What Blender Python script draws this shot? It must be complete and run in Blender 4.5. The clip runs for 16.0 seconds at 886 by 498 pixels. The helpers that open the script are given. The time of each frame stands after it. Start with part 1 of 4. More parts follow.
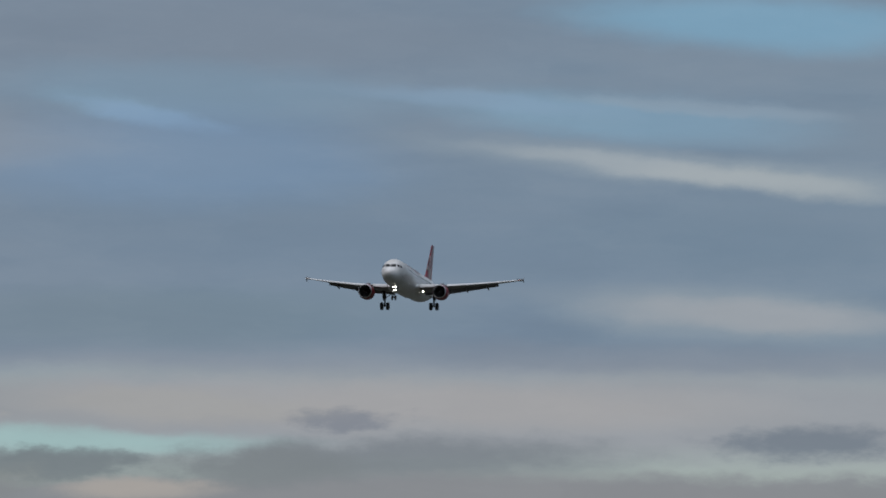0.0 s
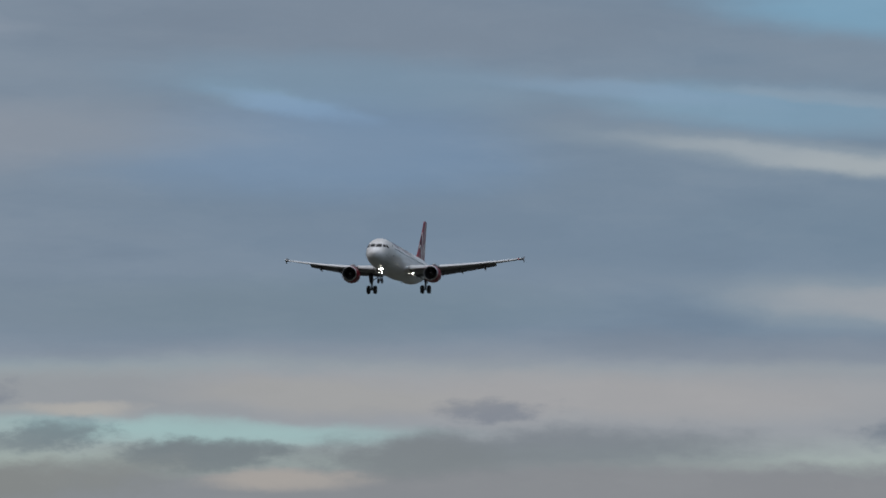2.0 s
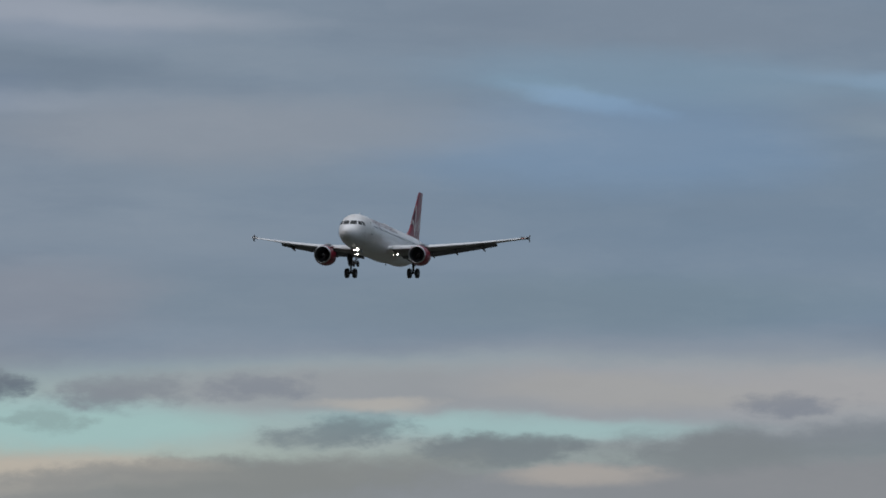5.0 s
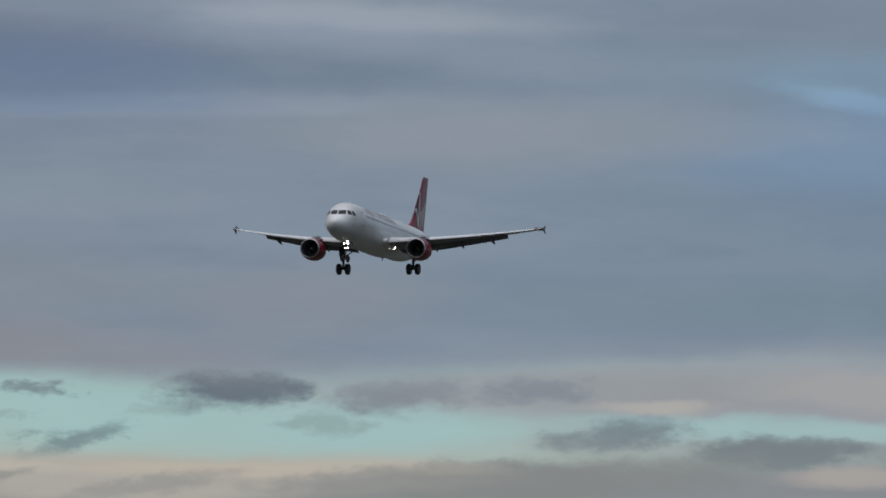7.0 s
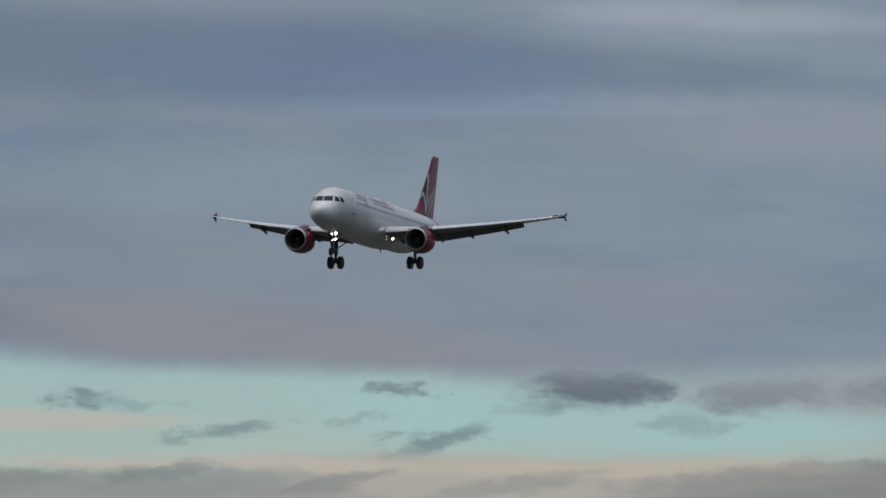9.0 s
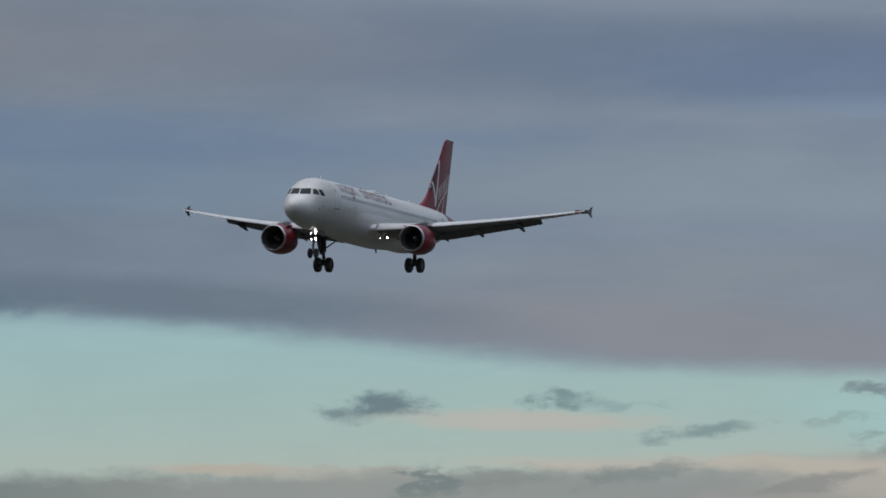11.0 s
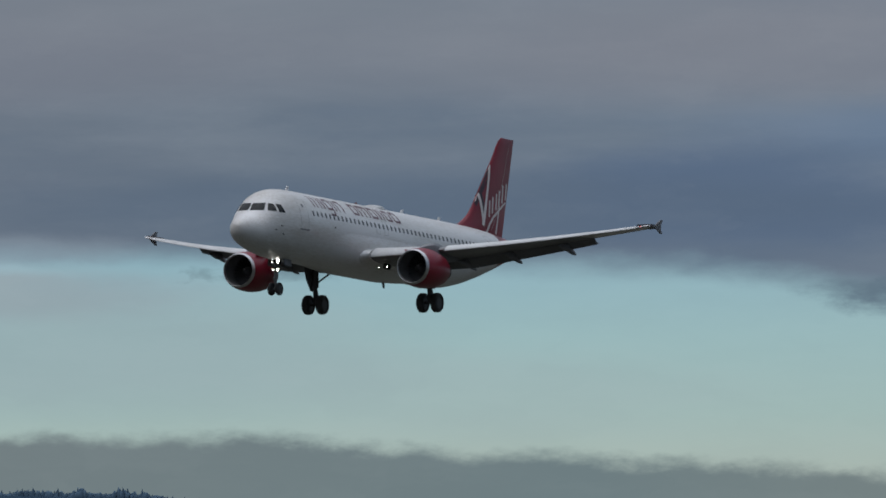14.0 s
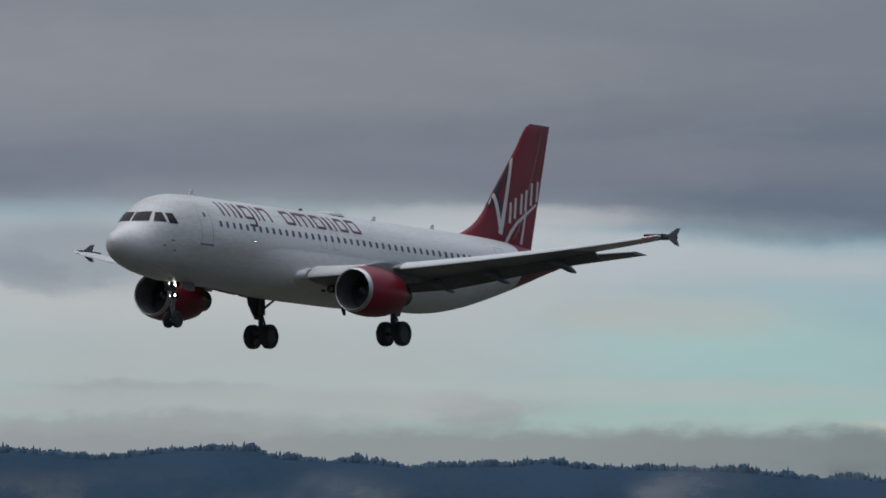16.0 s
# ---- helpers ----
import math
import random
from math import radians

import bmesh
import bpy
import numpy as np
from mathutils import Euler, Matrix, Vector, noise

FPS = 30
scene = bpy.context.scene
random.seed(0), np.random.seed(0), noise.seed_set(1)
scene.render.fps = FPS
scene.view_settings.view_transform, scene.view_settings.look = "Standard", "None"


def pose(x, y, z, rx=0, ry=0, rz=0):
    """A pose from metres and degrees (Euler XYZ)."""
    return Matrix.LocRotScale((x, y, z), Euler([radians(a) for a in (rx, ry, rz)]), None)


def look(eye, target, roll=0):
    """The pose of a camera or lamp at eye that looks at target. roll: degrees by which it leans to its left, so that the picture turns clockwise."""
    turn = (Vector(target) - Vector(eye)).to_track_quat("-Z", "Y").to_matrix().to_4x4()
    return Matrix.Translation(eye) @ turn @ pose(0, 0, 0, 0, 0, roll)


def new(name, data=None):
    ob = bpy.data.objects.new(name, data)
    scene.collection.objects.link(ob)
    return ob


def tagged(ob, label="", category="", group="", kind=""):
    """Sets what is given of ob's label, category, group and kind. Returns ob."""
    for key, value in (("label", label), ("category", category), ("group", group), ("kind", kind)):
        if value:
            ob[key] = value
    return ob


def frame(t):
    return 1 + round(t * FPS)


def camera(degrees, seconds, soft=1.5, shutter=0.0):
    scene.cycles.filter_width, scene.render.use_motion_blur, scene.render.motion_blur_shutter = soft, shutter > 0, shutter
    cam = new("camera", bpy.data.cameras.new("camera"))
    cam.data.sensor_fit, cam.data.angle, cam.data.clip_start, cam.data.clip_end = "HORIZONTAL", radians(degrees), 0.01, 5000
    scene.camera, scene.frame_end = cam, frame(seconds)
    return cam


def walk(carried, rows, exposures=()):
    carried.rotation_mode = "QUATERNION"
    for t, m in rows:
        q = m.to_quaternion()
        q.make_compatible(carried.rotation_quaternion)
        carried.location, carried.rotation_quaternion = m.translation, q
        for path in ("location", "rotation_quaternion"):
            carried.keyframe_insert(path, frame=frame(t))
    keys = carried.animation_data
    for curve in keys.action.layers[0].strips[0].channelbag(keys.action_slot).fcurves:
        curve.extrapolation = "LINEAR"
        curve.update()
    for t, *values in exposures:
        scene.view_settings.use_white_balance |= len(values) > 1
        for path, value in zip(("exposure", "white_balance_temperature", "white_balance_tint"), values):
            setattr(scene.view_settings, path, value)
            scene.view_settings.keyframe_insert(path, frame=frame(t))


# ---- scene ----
EYE = 1.7  # height of the camera over the grass

# ---- camera: stands still on the ground and pans with the airliner ----
cam = camera(5.2296, 16.0, soft=1.7)
walk(cam, [
    (0, pose(0, 0, EYE, 93.3347, -0.231, 0.0004)),
    (0.5, pose(0, 0, EYE, 93.3299, -0.214, 0.2228)),
    (1, pose(0, 0, EYE, 93.3103, -0.196, 0.4340)),
    (1.5, pose(0, 0, EYE, 93.2889, -0.179, 0.6515)),
    (2, pose(0, 0, EYE, 93.2774, -0.160, 0.8761)),
    (2.5, pose(0, 0, EYE, 93.2677, -0.142, 1.1017)),
    (3, pose(0, 0, EYE, 93.2594, -0.123, 1.3902)),
    (5.5, pose(0, 0, EYE, 93.2451, -0.023, 3.0150)),
    (6, pose(0, 0, EYE, 93.2508, -0.003, 3.4258)),
    (6.5, pose(0, 0, EYE, 93.2581, 0.019, 3.8460)),
    (7, pose(0, 0, EYE, 93.2656, 0.040, 4.2933)),
    (7.5, pose(0, 0, EYE, 93.2698, 0.062, 4.7721)),
    (8, pose(0, 0, EYE, 93.2628, 0.084, 5.2838)),
    (8.5, pose(0, 0, EYE, 93.2765, 0.107, 5.8344)),
    (9, pose(0, 0, EYE, 93.2730, 0.130, 6.4394)),
    (9.5, pose(0, 0, EYE, 93.2774, 0.153, 7.0909)),
    (10, pose(0, 0, EYE, 93.2800, 0.177, 7.7969)),
    (10.2, pose(0, 0, EYE, 93.2792, 0.186, 8.0676)),
    (12.3, pose(0, 0, EYE, 93.3066, 0.290, 11.7755)),
    (12.5, pose(0, 0, EYE, 93.3097, 0.300, 12.2175)),
    (13, pose(0, 0, EYE, 93.3170, 0.326, 13.3792)),
    (13.5, pose(0, 0, EYE, 93.3125, 0.352, 14.6308)),
    (14, pose(0, 0, EYE, 93.3204, 0.378, 15.8345)),
    (14.5, pose(0, 0, EYE, 93.3194, 0.405, 17.1991)),
    (15, pose(0, 0, EYE, 93.3246, 0.432, 18.7912)),
    (15.5, pose(0, 0, EYE, 93.3251, 0.459, 20.5196)),
    (16, pose(0, 0, EYE, 93.3216, 0.487, 22.6227)),
])


# ---- world: layered evening cloud over a pale clear strip ----
def srgb(r, g, b):
    """Linear colour from 8-bit values."""
    out = []
    for c in (r * 1.042, g * 1.02, b * 1.044):
        c /= 255.0
        out.append(c / 12.92 if c <= 0.04045 else ((c + 0.055) / 1.055) ** 2.4)
    return (*out, 1.0)


world = bpy.data.worlds.new("evening_sky")
scene.world = world
world.use_nodes = True
WT = world.node_tree
WT.nodes.clear()


def wnode(kind):
    return WT.nodes.new(kind)


def wplug(socket, value):
    if isinstance(value, bpy.types.NodeSocket):
        WT.links.new(value, socket)
    else:
        socket.default_value = value


def wmath(op, a, b=0.0, c=0.0):
    n = wnode("ShaderNodeMath")
    n.operation = op
    for i, v in enumerate((a, b, c)):
        wplug(n.inputs[i], v)
    return n.outputs[0]


def wvec(op, a, b=(0, 0, 0), out=0):
    n = wnode("ShaderNodeVectorMath")
    n.operation = op
    wplug(n.inputs[0], a)
    wplug(n.inputs[1], b)
    return n.outputs[out]


def wstep(value, low, high, to_low=0.0, to_high=1.0):
    n = wnode("ShaderNodeMapRange")
    n.interpolation_type = "SMOOTHSTEP"
    for i, v in enumerate((value, low, high, to_low, to_high)):
        wplug(n.inputs[i], v)
    return n.outputs[0]


def wmix(fac, a, b):
    n = wnode("ShaderNodeMix")
    n.data_type = "RGBA"
    wplug(n.inputs[0], fac)
    wplug(n.inputs[6], a)
    wplug(n.inputs[7], b)
    return n.outputs[2]


def wsplit(colour):
    n = wnode("ShaderNodeSeparateColor")
    wplug(n.inputs[0], colour)
    return n.outputs


def wramp(value, low, high, stops):
    """A colour or height that runs with value over the stops (position, colour)."""
    n = wnode("ShaderNodeValToRGB")
    wplug(n.inputs[0], wmath("DIVIDE", wmath("SUBTRACT", value, low), high - low))
    e = n.color_ramp.elements
    for i, (p, c) in enumerate(stops):
        k = e[i] if i < 2 else e.new(0.999)
        k.position = (p - low) / (high - low)
        k.color = c if isinstance(c, tuple) else (c, c, c, 1)
    return n.outputs[0] if isinstance(stops[0][1], tuple) else wsplit(n.outputs[0])[0]


def wnoise(vector, scale, detail, rough=0.55, out=0):
    n = wnode("ShaderNodeTexNoise")
    wplug(n.inputs["Vector"], vector)
    n.inputs["Scale"].default_value, n.inputs["Detail"].default_value, n.inputs["Roughness"].default_value = scale, detail, rough
    if out == 0:
        return n.outputs[0]
    c = wnode("ShaderNodeCombineXYZ")
    for i, channel in enumerate(wsplit(n.outputs[1])):
        wplug(c.inputs[i], channel)
    return c.outputs[0]


way = wvec("NORMALIZE", wnode("ShaderNodeTexCoord").outputs["Generated"])
sep = wnode("ShaderNodeSeparateXYZ")
wplug(sep.inputs[0], way)
DEG = 57.29578
azim = wmath("MULTIPLY", wmath("ARCTAN2", wmath("MULTIPLY", sep.outputs[0], -1.0), sep.outputs[1]), DEG)
elev = wmath("MULTIPLY", wmath("ARCSINE", sep.outputs[2]), DEG)
com = wnode("ShaderNodeCombineXYZ")
wplug(com.inputs[0], azim)
wplug(com.inputs[1], elev)
flat = com.outputs[0]                      # azimuth and elevation in degrees
streak = wvec("MULTIPLY", flat, (0.32, 1.6, 1))
drift = wvec("SUBTRACT", wnoise(streak, 1.3, 3, 0.5, 1), (0.5, 0.5, 0.5))
curl = wvec("SUBTRACT", wnoise(wvec("MULTIPLY", flat, (1.0, 2.2, 1)), 3.4, 6, 0.62, 1), (0.5, 0.5, 0.5))
smooth = wvec("ADD", flat, wvec("MULTIPLY", drift, (1.3, 0.16, 0)))
smooth = wvec("ADD", smooth, wvec("MULTIPLY", curl, (0.34, 0.075, 0)))
ragged = wvec("ADD", flat, wvec("MULTIPLY", curl, (0.95, 0.20, 0)))
ragged = wvec("ADD", ragged, wvec("MULTIPLY", drift, (0.25, 0.05, 0)))

# clear strip between the deck and the low bank
sky = wramp(elev, 1.4, 5.4, [
    (1.4, srgb(166, 172, 162)), (2.0, srgb(162, 180, 169)), (2.35, srgb(154, 181, 174)), (2.8, srgb(147, 180, 179)),
    (3.4, srgb(134, 172, 182)), (4.2, srgb(120, 164, 188)), (5.4, srgb(108, 152, 182))])

# the deck of stratus: its lower edge climbs to the east
sepr = wnode("ShaderNodeSeparateXYZ")
wplug(sepr.inputs[0], ragged)
seps = wnode("ShaderNodeSeparateXYZ")
wplug(seps.inputs[0], smooth)
edge = wramp(seps.outputs[0], -6, 30, [
    (-6, 0.34), (4, 0.33), (6, 0.323), (8.7, 0.357), (9.9, 0.397), (11, 0.43), (12.4, 0.467), (14.4, 0.55),
    (17.3, 0.578), (19.8, 0.60), (22, 0.635), (23.5, 0.66), (25.2, 0.675), (30, 0.70)])
over = wmath("SUBTRACT", seps.outputs[1], wmath("MULTIPLY_ADD", edge, 3.0, 1.5))
grey = wramp(seps.outputs[0], -6, 30, [
    (-6, srgb(113, 135, 149)), (1, srgb(114, 134, 149)), (4, srgb(121, 138, 150)), (7, srgb(121, 136, 148)),
    (10, srgb(115, 130, 142)), (13, srgb(101, 118, 132)), (17, srgb(97, 112, 124)), (21, srgb(106, 117, 126)), (25, srgb(123, 130, 137)),
    (30, srgb(130, 136, 142))])
grain = wnoise(wvec("MULTIPLY", flat, (0.35, 1.9, 1)), 1.6, 5, 0.55)
grey = wmix(wstep(grain, 0.35, 0.72, 0.0, 0.20), grey, srgb(140, 152, 159))
grey = wmix(wstep(grain, 0.5, 0.25, 0.0, 0.22), grey, srgb(94, 112, 129))
east = wstep(azim, 10.5, 14.5)
under = wmath("MULTIPLY", wstep(over, 0.75, 0.15), east)
grey = wmix(wmath("MULTIPLY", under, 0.48), grey, srgb(84, 102, 118))
grey = wmix(wmath("MULTIPLY", wstep(elev, 4.0, 4.7), wmath("MULTIPLY", east, 0.5)), grey, srgb(128, 136, 141))
sky = wmix(wstep(over, -0.05, 0.16), sky, grey)


def patch(where, a, e, ra, re, tilt, colour, amount, inner):
    """One soft bank of cloud or one gap, a and e its middle in degrees."""
    global sky
    off = wvec("SUBTRACT", where, (a, e, 0))
    k = math.tan(radians(tilt))
    if k:
        u = wvec("DOT_PRODUCT", off, (1 / ra, 0, 0), 1)
        v = wvec("DOT_PRODUCT", off, (-k / re, 1 / re, 0), 1)
        far = wmath("SQRT", wmath("MULTIPLY_ADD", v, v, wmath("MULTIPLY", u, u)))
    else:
        far = wvec("LENGTH", wvec("MULTIPLY", off, (1 / ra, 1 / re, 0)), out=1)
    sky = wmix(wstep(far, 1.25, inner, 0.0, amount), sky, srgb(*colour))


def veil(*numbers):
    patch(smooth, *numbers, 0.35)


def tuft(*numbers):
    patch(ragged, *numbers, 0.3)


# the low bank along the hills, under the patches
rim = wramp(sepr.outputs[0], -6, 30, [
    (-6, 0.17), (0, 0.17), (4, 0.16), (9, 0.15), (13, 0.157), (14.4, 0.185), (16.2, 0.215), (16.8, 0.245), (18, 0.243), (21, 0.25), (25.2, 0.268),
    (30, 0.26)])
low = wmath("SUBTRACT", sepr.outputs[1], wmath("MULTIPLY_ADD", rim, 3.0, 1.5))
ash = wramp(azim, -6, 30, [
    (-6, srgb(129, 136, 136)), (3, srgb(129, 137, 139)), (6, srgb(150, 151, 144)), (10, srgb(142, 147, 141)), (12, srgb(117, 130, 126)),
    (15, srgb(105, 123, 124)), (19, srgb(110, 124, 124)), (22, srgb(135, 145, 143)), (25, srgb(143, 151, 151)), (30, srgb(143, 151, 151))])
sky = wmix(wstep(low, 0.06, -0.08), sky, ash)

veil(-0.72, 2.353, 7.01, 0.384, 0, (145, 152, 155), 0.95)
veil(2.63, 2.414, 2.34, 0.134, 1, (143, 150, 151), 0.9)
veil(1.45, 4.606, 2.34, 0.300, 0, (117, 132, 144), 0.6)
veil(-1.86, 4.673, 1.20, 0.200, 3, (120, 165, 187), 0.7)
veil(-1.12, 4.122, 1.27, 0.160, 4, (124, 164, 184), 0.5)
veil(-0.30, 4.215, 1.05, 0.075, 4, (130, 158, 178), 0.5)
veil(-1.65, 4.180, 0.70, 0.050, 5, (142, 160, 170), 0.45)
veil(1.95, 4.156, 0.47, 0.100, 8, (132, 171, 189), 0.28)
veil(1.45, 4.239, 1.50, 0.200, 2, (117, 147, 165), 0.5)
veil(-1.49, 3.822, 1.57, 0.120, 5, (148, 163, 167), 0.5)
veil(-2.06, 3.732, 0.80, 0.080, 6, (162, 173, 171), 0.45)
veil(-1.45, 3.805, 1.10, 0.070, 7, (168, 178, 177), 0.42)
veil(1.12, 3.472, 2.34, 0.367, 3, (109, 130, 146), 0.6)
veil(-1.72, 3.371, 1.34, 0.250, 3, (108, 130, 145), 0.6)
veil(-1.79, 2.954, 1.27, 0.167, 4, (143, 157, 161), 0.6)
veil(-1.85, 2.950, 0.95, 0.095, 4, (164, 168, 167), 0.45)
veil(1.62, 2.904, 1.67, 0.200, 0, (109, 131, 140), 0.5)
veil(-1.22, 2.704, 1.67, 0.117, 2, (121, 134, 145), 0.5)
veil(-0.05, 2.404, 2.00, 0.167, 1, (157, 160, 158), 0.85)
veil(1.78, 2.437, 0.87, 0.117, 0, (149, 156, 159), 0.7)
tuft(0.61, 2.337, 0.40, 0.073, 0, (119, 128, 136), 0.8)
veil(2.02, 2.210, 1.13, 0.073, 1, (150, 183, 180), 0.35)
tuft(0.28, 2.086, 1.54, 0.167, -1, (113, 122, 127), 0.8)
tuft(2.28, 2.063, 0.50, 0.100, 0, (115, 126, 129), 0.7)
tuft(-2.19, 2.203, 0.60, 0.117, -2, (107, 120, 129), 0.8)
veil(-0.39, 1.853, 3.00, 0.150, 0, (131, 136, 137), 0.7)
veil(1.85, 1.910, 0.47, 0.083, 0, (163, 161, 152), 0.6)
veil(2.27, 2.234, 1.50, 0.067, 1, (150, 183, 180), 0.4)
tuft(3.10, 2.218, 0.23, 0.087, 0, (117, 132, 139), 0.8)
tuft(2.27, 2.084, 0.53, 0.080, 0, (114, 122, 125), 0.8)
veil(1.67, 1.897, 0.57, 0.073, 0, (163, 161, 152), 0.6)
veil(4.96, 4.583, 1.00, 0.134, 5, (139, 152, 165), 0.5)
veil(5.23, 4.316, 1.17, 0.134, 2, (107, 124, 137), 0.6)
veil(4.13, 3.949, 1.67, 0.234, 0, (133, 142, 149), 0.5)
veil(1.83, 4.110, 0.43, 0.080, 10, (130, 162, 188), 0.5)
veil(1.63, 3.849, 1.40, 0.334, 0, (114, 144, 170), 0.5)
veil(2.96, 2.915, 2.34, 0.234, 2, (112, 130, 141), 0.5)
veil(5.13, 2.948, 1.00, 0.267, 0, (132, 138, 145), 0.5)
veil(2.46, 2.197, 1.44, 0.087, 1, (152, 186, 182), 0.6)
veil(4.86, 2.231, 1.13, 0.174, 1, (152, 186, 182), 0.8)
veil(1.63, 2.414, 1.00, 0.100, 1, (155, 158, 153), 0.7)
veil(2.96, 2.331, 0.37, 0.047, 0, (172, 172, 162), 0.7)
veil(5.13, 1.947, 1.07, 0.120, 0, (168, 168, 157), 0.8)
tuft(5.43, 2.441, 0.32, 0.093, 2, (99, 112, 119), 0.8)
tuft(4.60, 2.381, 0.40, 0.117, 0, (122, 132, 137), 0.8)
tuft(3.73, 2.414, 0.33, 0.087, 0, (124, 133, 140), 0.7)
tuft(3.30, 2.147, 0.46, 0.083, -4, (115, 126, 127), 0.6)
tuft(2.39, 2.047, 0.67, 0.100, 0, (115, 127, 127), 0.8)
tuft(1.03, 2.047, 0.73, 0.150, 0, (119, 128, 129), 0.8)
tuft(3.76, 1.863, 1.60, 0.167, -5, (125, 133, 132), 0.8)
veil(6.41, 2.301, 1.10, 0.217, 1, (152, 186, 180), 1)
veil(4.74, 2.184, 1.00, 0.117, 0, (152, 186, 180), 0.8)
veil(6.08, 1.934, 1.13, 0.140, 2, (171, 171, 157), 0.9)
tuft(5.54, 2.435, 0.45, 0.120, 0, (101, 114, 122), 1)
tuft(6.64, 2.428, 0.18, 0.043, 0, (115, 132, 134), 0.85)
tuft(6.49, 2.151, 0.32, 0.087, -12, (109, 130, 131), 0.8)
tuft(4.51, 2.435, 0.42, 0.110, 0, (126, 135, 140), 0.55)
tuft(3.71, 2.435, 0.33, 0.095, 0, (126, 135, 141), 0.45)
tuft(3.27, 2.168, 0.40, 0.087, -3, (109, 125, 129), 0.6)
tuft(5.01, 2.234, 0.23, 0.073, 0, (129, 152, 149), 0.6)
tuft(2.30, 2.067, 0.60, 0.093, 0, (114, 126, 128), 0.7)
tuft(3.91, 1.884, 1.50, 0.160, -3, (127, 133, 129), 0.8)
veil(6.64, 4.470, 1.10, 0.200, 3, (105, 118, 137), 0.6)
veil(6.58, 3.987, 0.60, 0.100, 0, (108, 126, 146), 0.25)
veil(5.91, 4.120, 1.50, 0.080, 0, (141, 153, 162), 0.5)
veil(3.57, 3.936, 1.67, 0.200, 0, (137, 148, 155), 0.4)
veil(7.89, 4.411, 2.34, 0.300, 3, (95, 114, 135), 0.7)
veil(6.39, 4.127, 1.07, 0.073, 0, (124, 144, 162), 0.5)
veil(8.39, 3.961, 1.07, 0.087, 0, (106, 126, 147), 0.25)
veil(7.89, 3.677, 2.00, 0.234, 2, (129, 145, 153), 0.6)
veil(7.55, 3.076, 2.00, 0.267, 0, (127, 137, 142), 0.5)
veil(4.72, 4.645, 1.34, 0.107, 3, (152, 162, 170), 0.6)
veil(8.76, 2.275, 0.70, 0.067, 2, (173, 176, 164), 0.8)
veil(8.66, 1.981, 0.33, 0.040, 0, (175, 176, 162), 0.8)
veil(6.39, 1.948, 2.14, 0.127, 1, (163, 163, 153), 0.9)
tuft(8.59, 2.399, 0.22, 0.057, 0, (108, 132, 133), 0.8)
tuft(8.26, 2.359, 0.27, 0.040, 0, (120, 148, 147), 0.5)
tuft(7.74, 2.192, 0.40, 0.053, -5, (116, 140, 139), 0.8)
tuft(8.12, 1.881, 1.10, 0.140, -4, (132, 143, 139), 0.8)
tuft(9.66, 2.355, 0.30, 0.085, -2, (102, 123, 127), 0.95)
veil(8.95, 2.281, 0.77, 0.050, 1, (172, 177, 166), 0.7)
veil(10.18, 1.974, 1.00, 0.053, 2, (173, 174, 161), 0.7)
tuft(9.37, 1.914, 0.09, 0.120, 0, (104, 123, 122), 0.8)
tuft(9.68, 1.854, 1.50, 0.134, 0, (138, 147, 141), 0.8)
veil(9.35, 4.451, 3.00, 0.317, 2, (106, 121, 136), 0.6)
veil(6.85, 4.284, 1.67, 0.234, 3, (99, 120, 144), 0.5)
veil(7.68, 2.765, 2.67, 0.217, 4, (132, 136, 139), 0.7)
veil(13.06, 4.478, 3.67, 0.367, 0, (122, 128, 135), 0.6)
veil(11.39, 3.944, 3.00, 0.234, 1, (98, 124, 151), 0.45)
veil(14.06, 3.610, 1.34, 0.367, 0, (80, 101, 125), 0.75)
veil(11.05, 3.644, 1.40, 0.200, 2, (112, 136, 153), 0.5)
veil(10.72, 2.976, 2.00, 0.150, 4, (96, 113, 124), 0.7)
tuft(12.52, 3.026, 1.13, 0.093, 3, (92, 112, 123), 0.85)
veil(10.55, 1.988, 0.43, 0.043, 0, (171, 166, 150), 0.7)
tuft(12.72, 2.082, 0.13, 0.027, -12, (112, 138, 137), 0.3)
veil(15.58, 3.583, 3.00, 0.234, 1, (84, 102, 119), 0.65)
tuft(12.74, 2.999, 0.93, 0.127, 3, (87, 107, 120), 0.75)
veil(16.81, 3.209, 0.33, 0.060, 0, (102, 128, 137), 0.6)
veil(19.15, 4.457, 3.00, 0.334, 0, (114, 122, 131), 0.6)
veil(19.32, 3.156, 1.13, 0.207, 3, (150, 166, 168), 0.7)
veil(19.30, 2.262, 0.90, 0.055, 1, (190, 187, 173), 0.7)
tuft(16.71, 3.173, 0.40, 0.053, 0, (97, 120, 129), 0.35)
tuft(16.79, 3.181, 0.20, 0.067, 0, (105, 133, 139), 0.4)
tuft(17.29, 3.174, 0.15, 0.047, 0, (108, 136, 142), 0.6)
veil(19.35, 2.268, 0.85, 0.043, 1, (196, 191, 176), 0.6)
veil(21.47, 3.796, 3.00, 0.200, 1, (106, 115, 127), 0.45)
veil(22.74, 3.245, 1.44, 0.184, 3, (170, 180, 178), 0.8)
veil(19.30, 3.095, 1.17, 0.200, 2, (150, 178, 180), 0.7)
veil(18.70, 3.228, 0.53, 0.047, 5, (148, 190, 198), 0.5)
tuft(22.47, 2.387, 0.53, 0.107, 0, (148, 156, 156), 0.6)
veil(22.57, 3.826, 3.00, 0.184, 0, (122, 129, 136), 0.5)
veil(23.90, 4.426, 2.67, 0.300, 0, (135, 141, 146), 0.6)
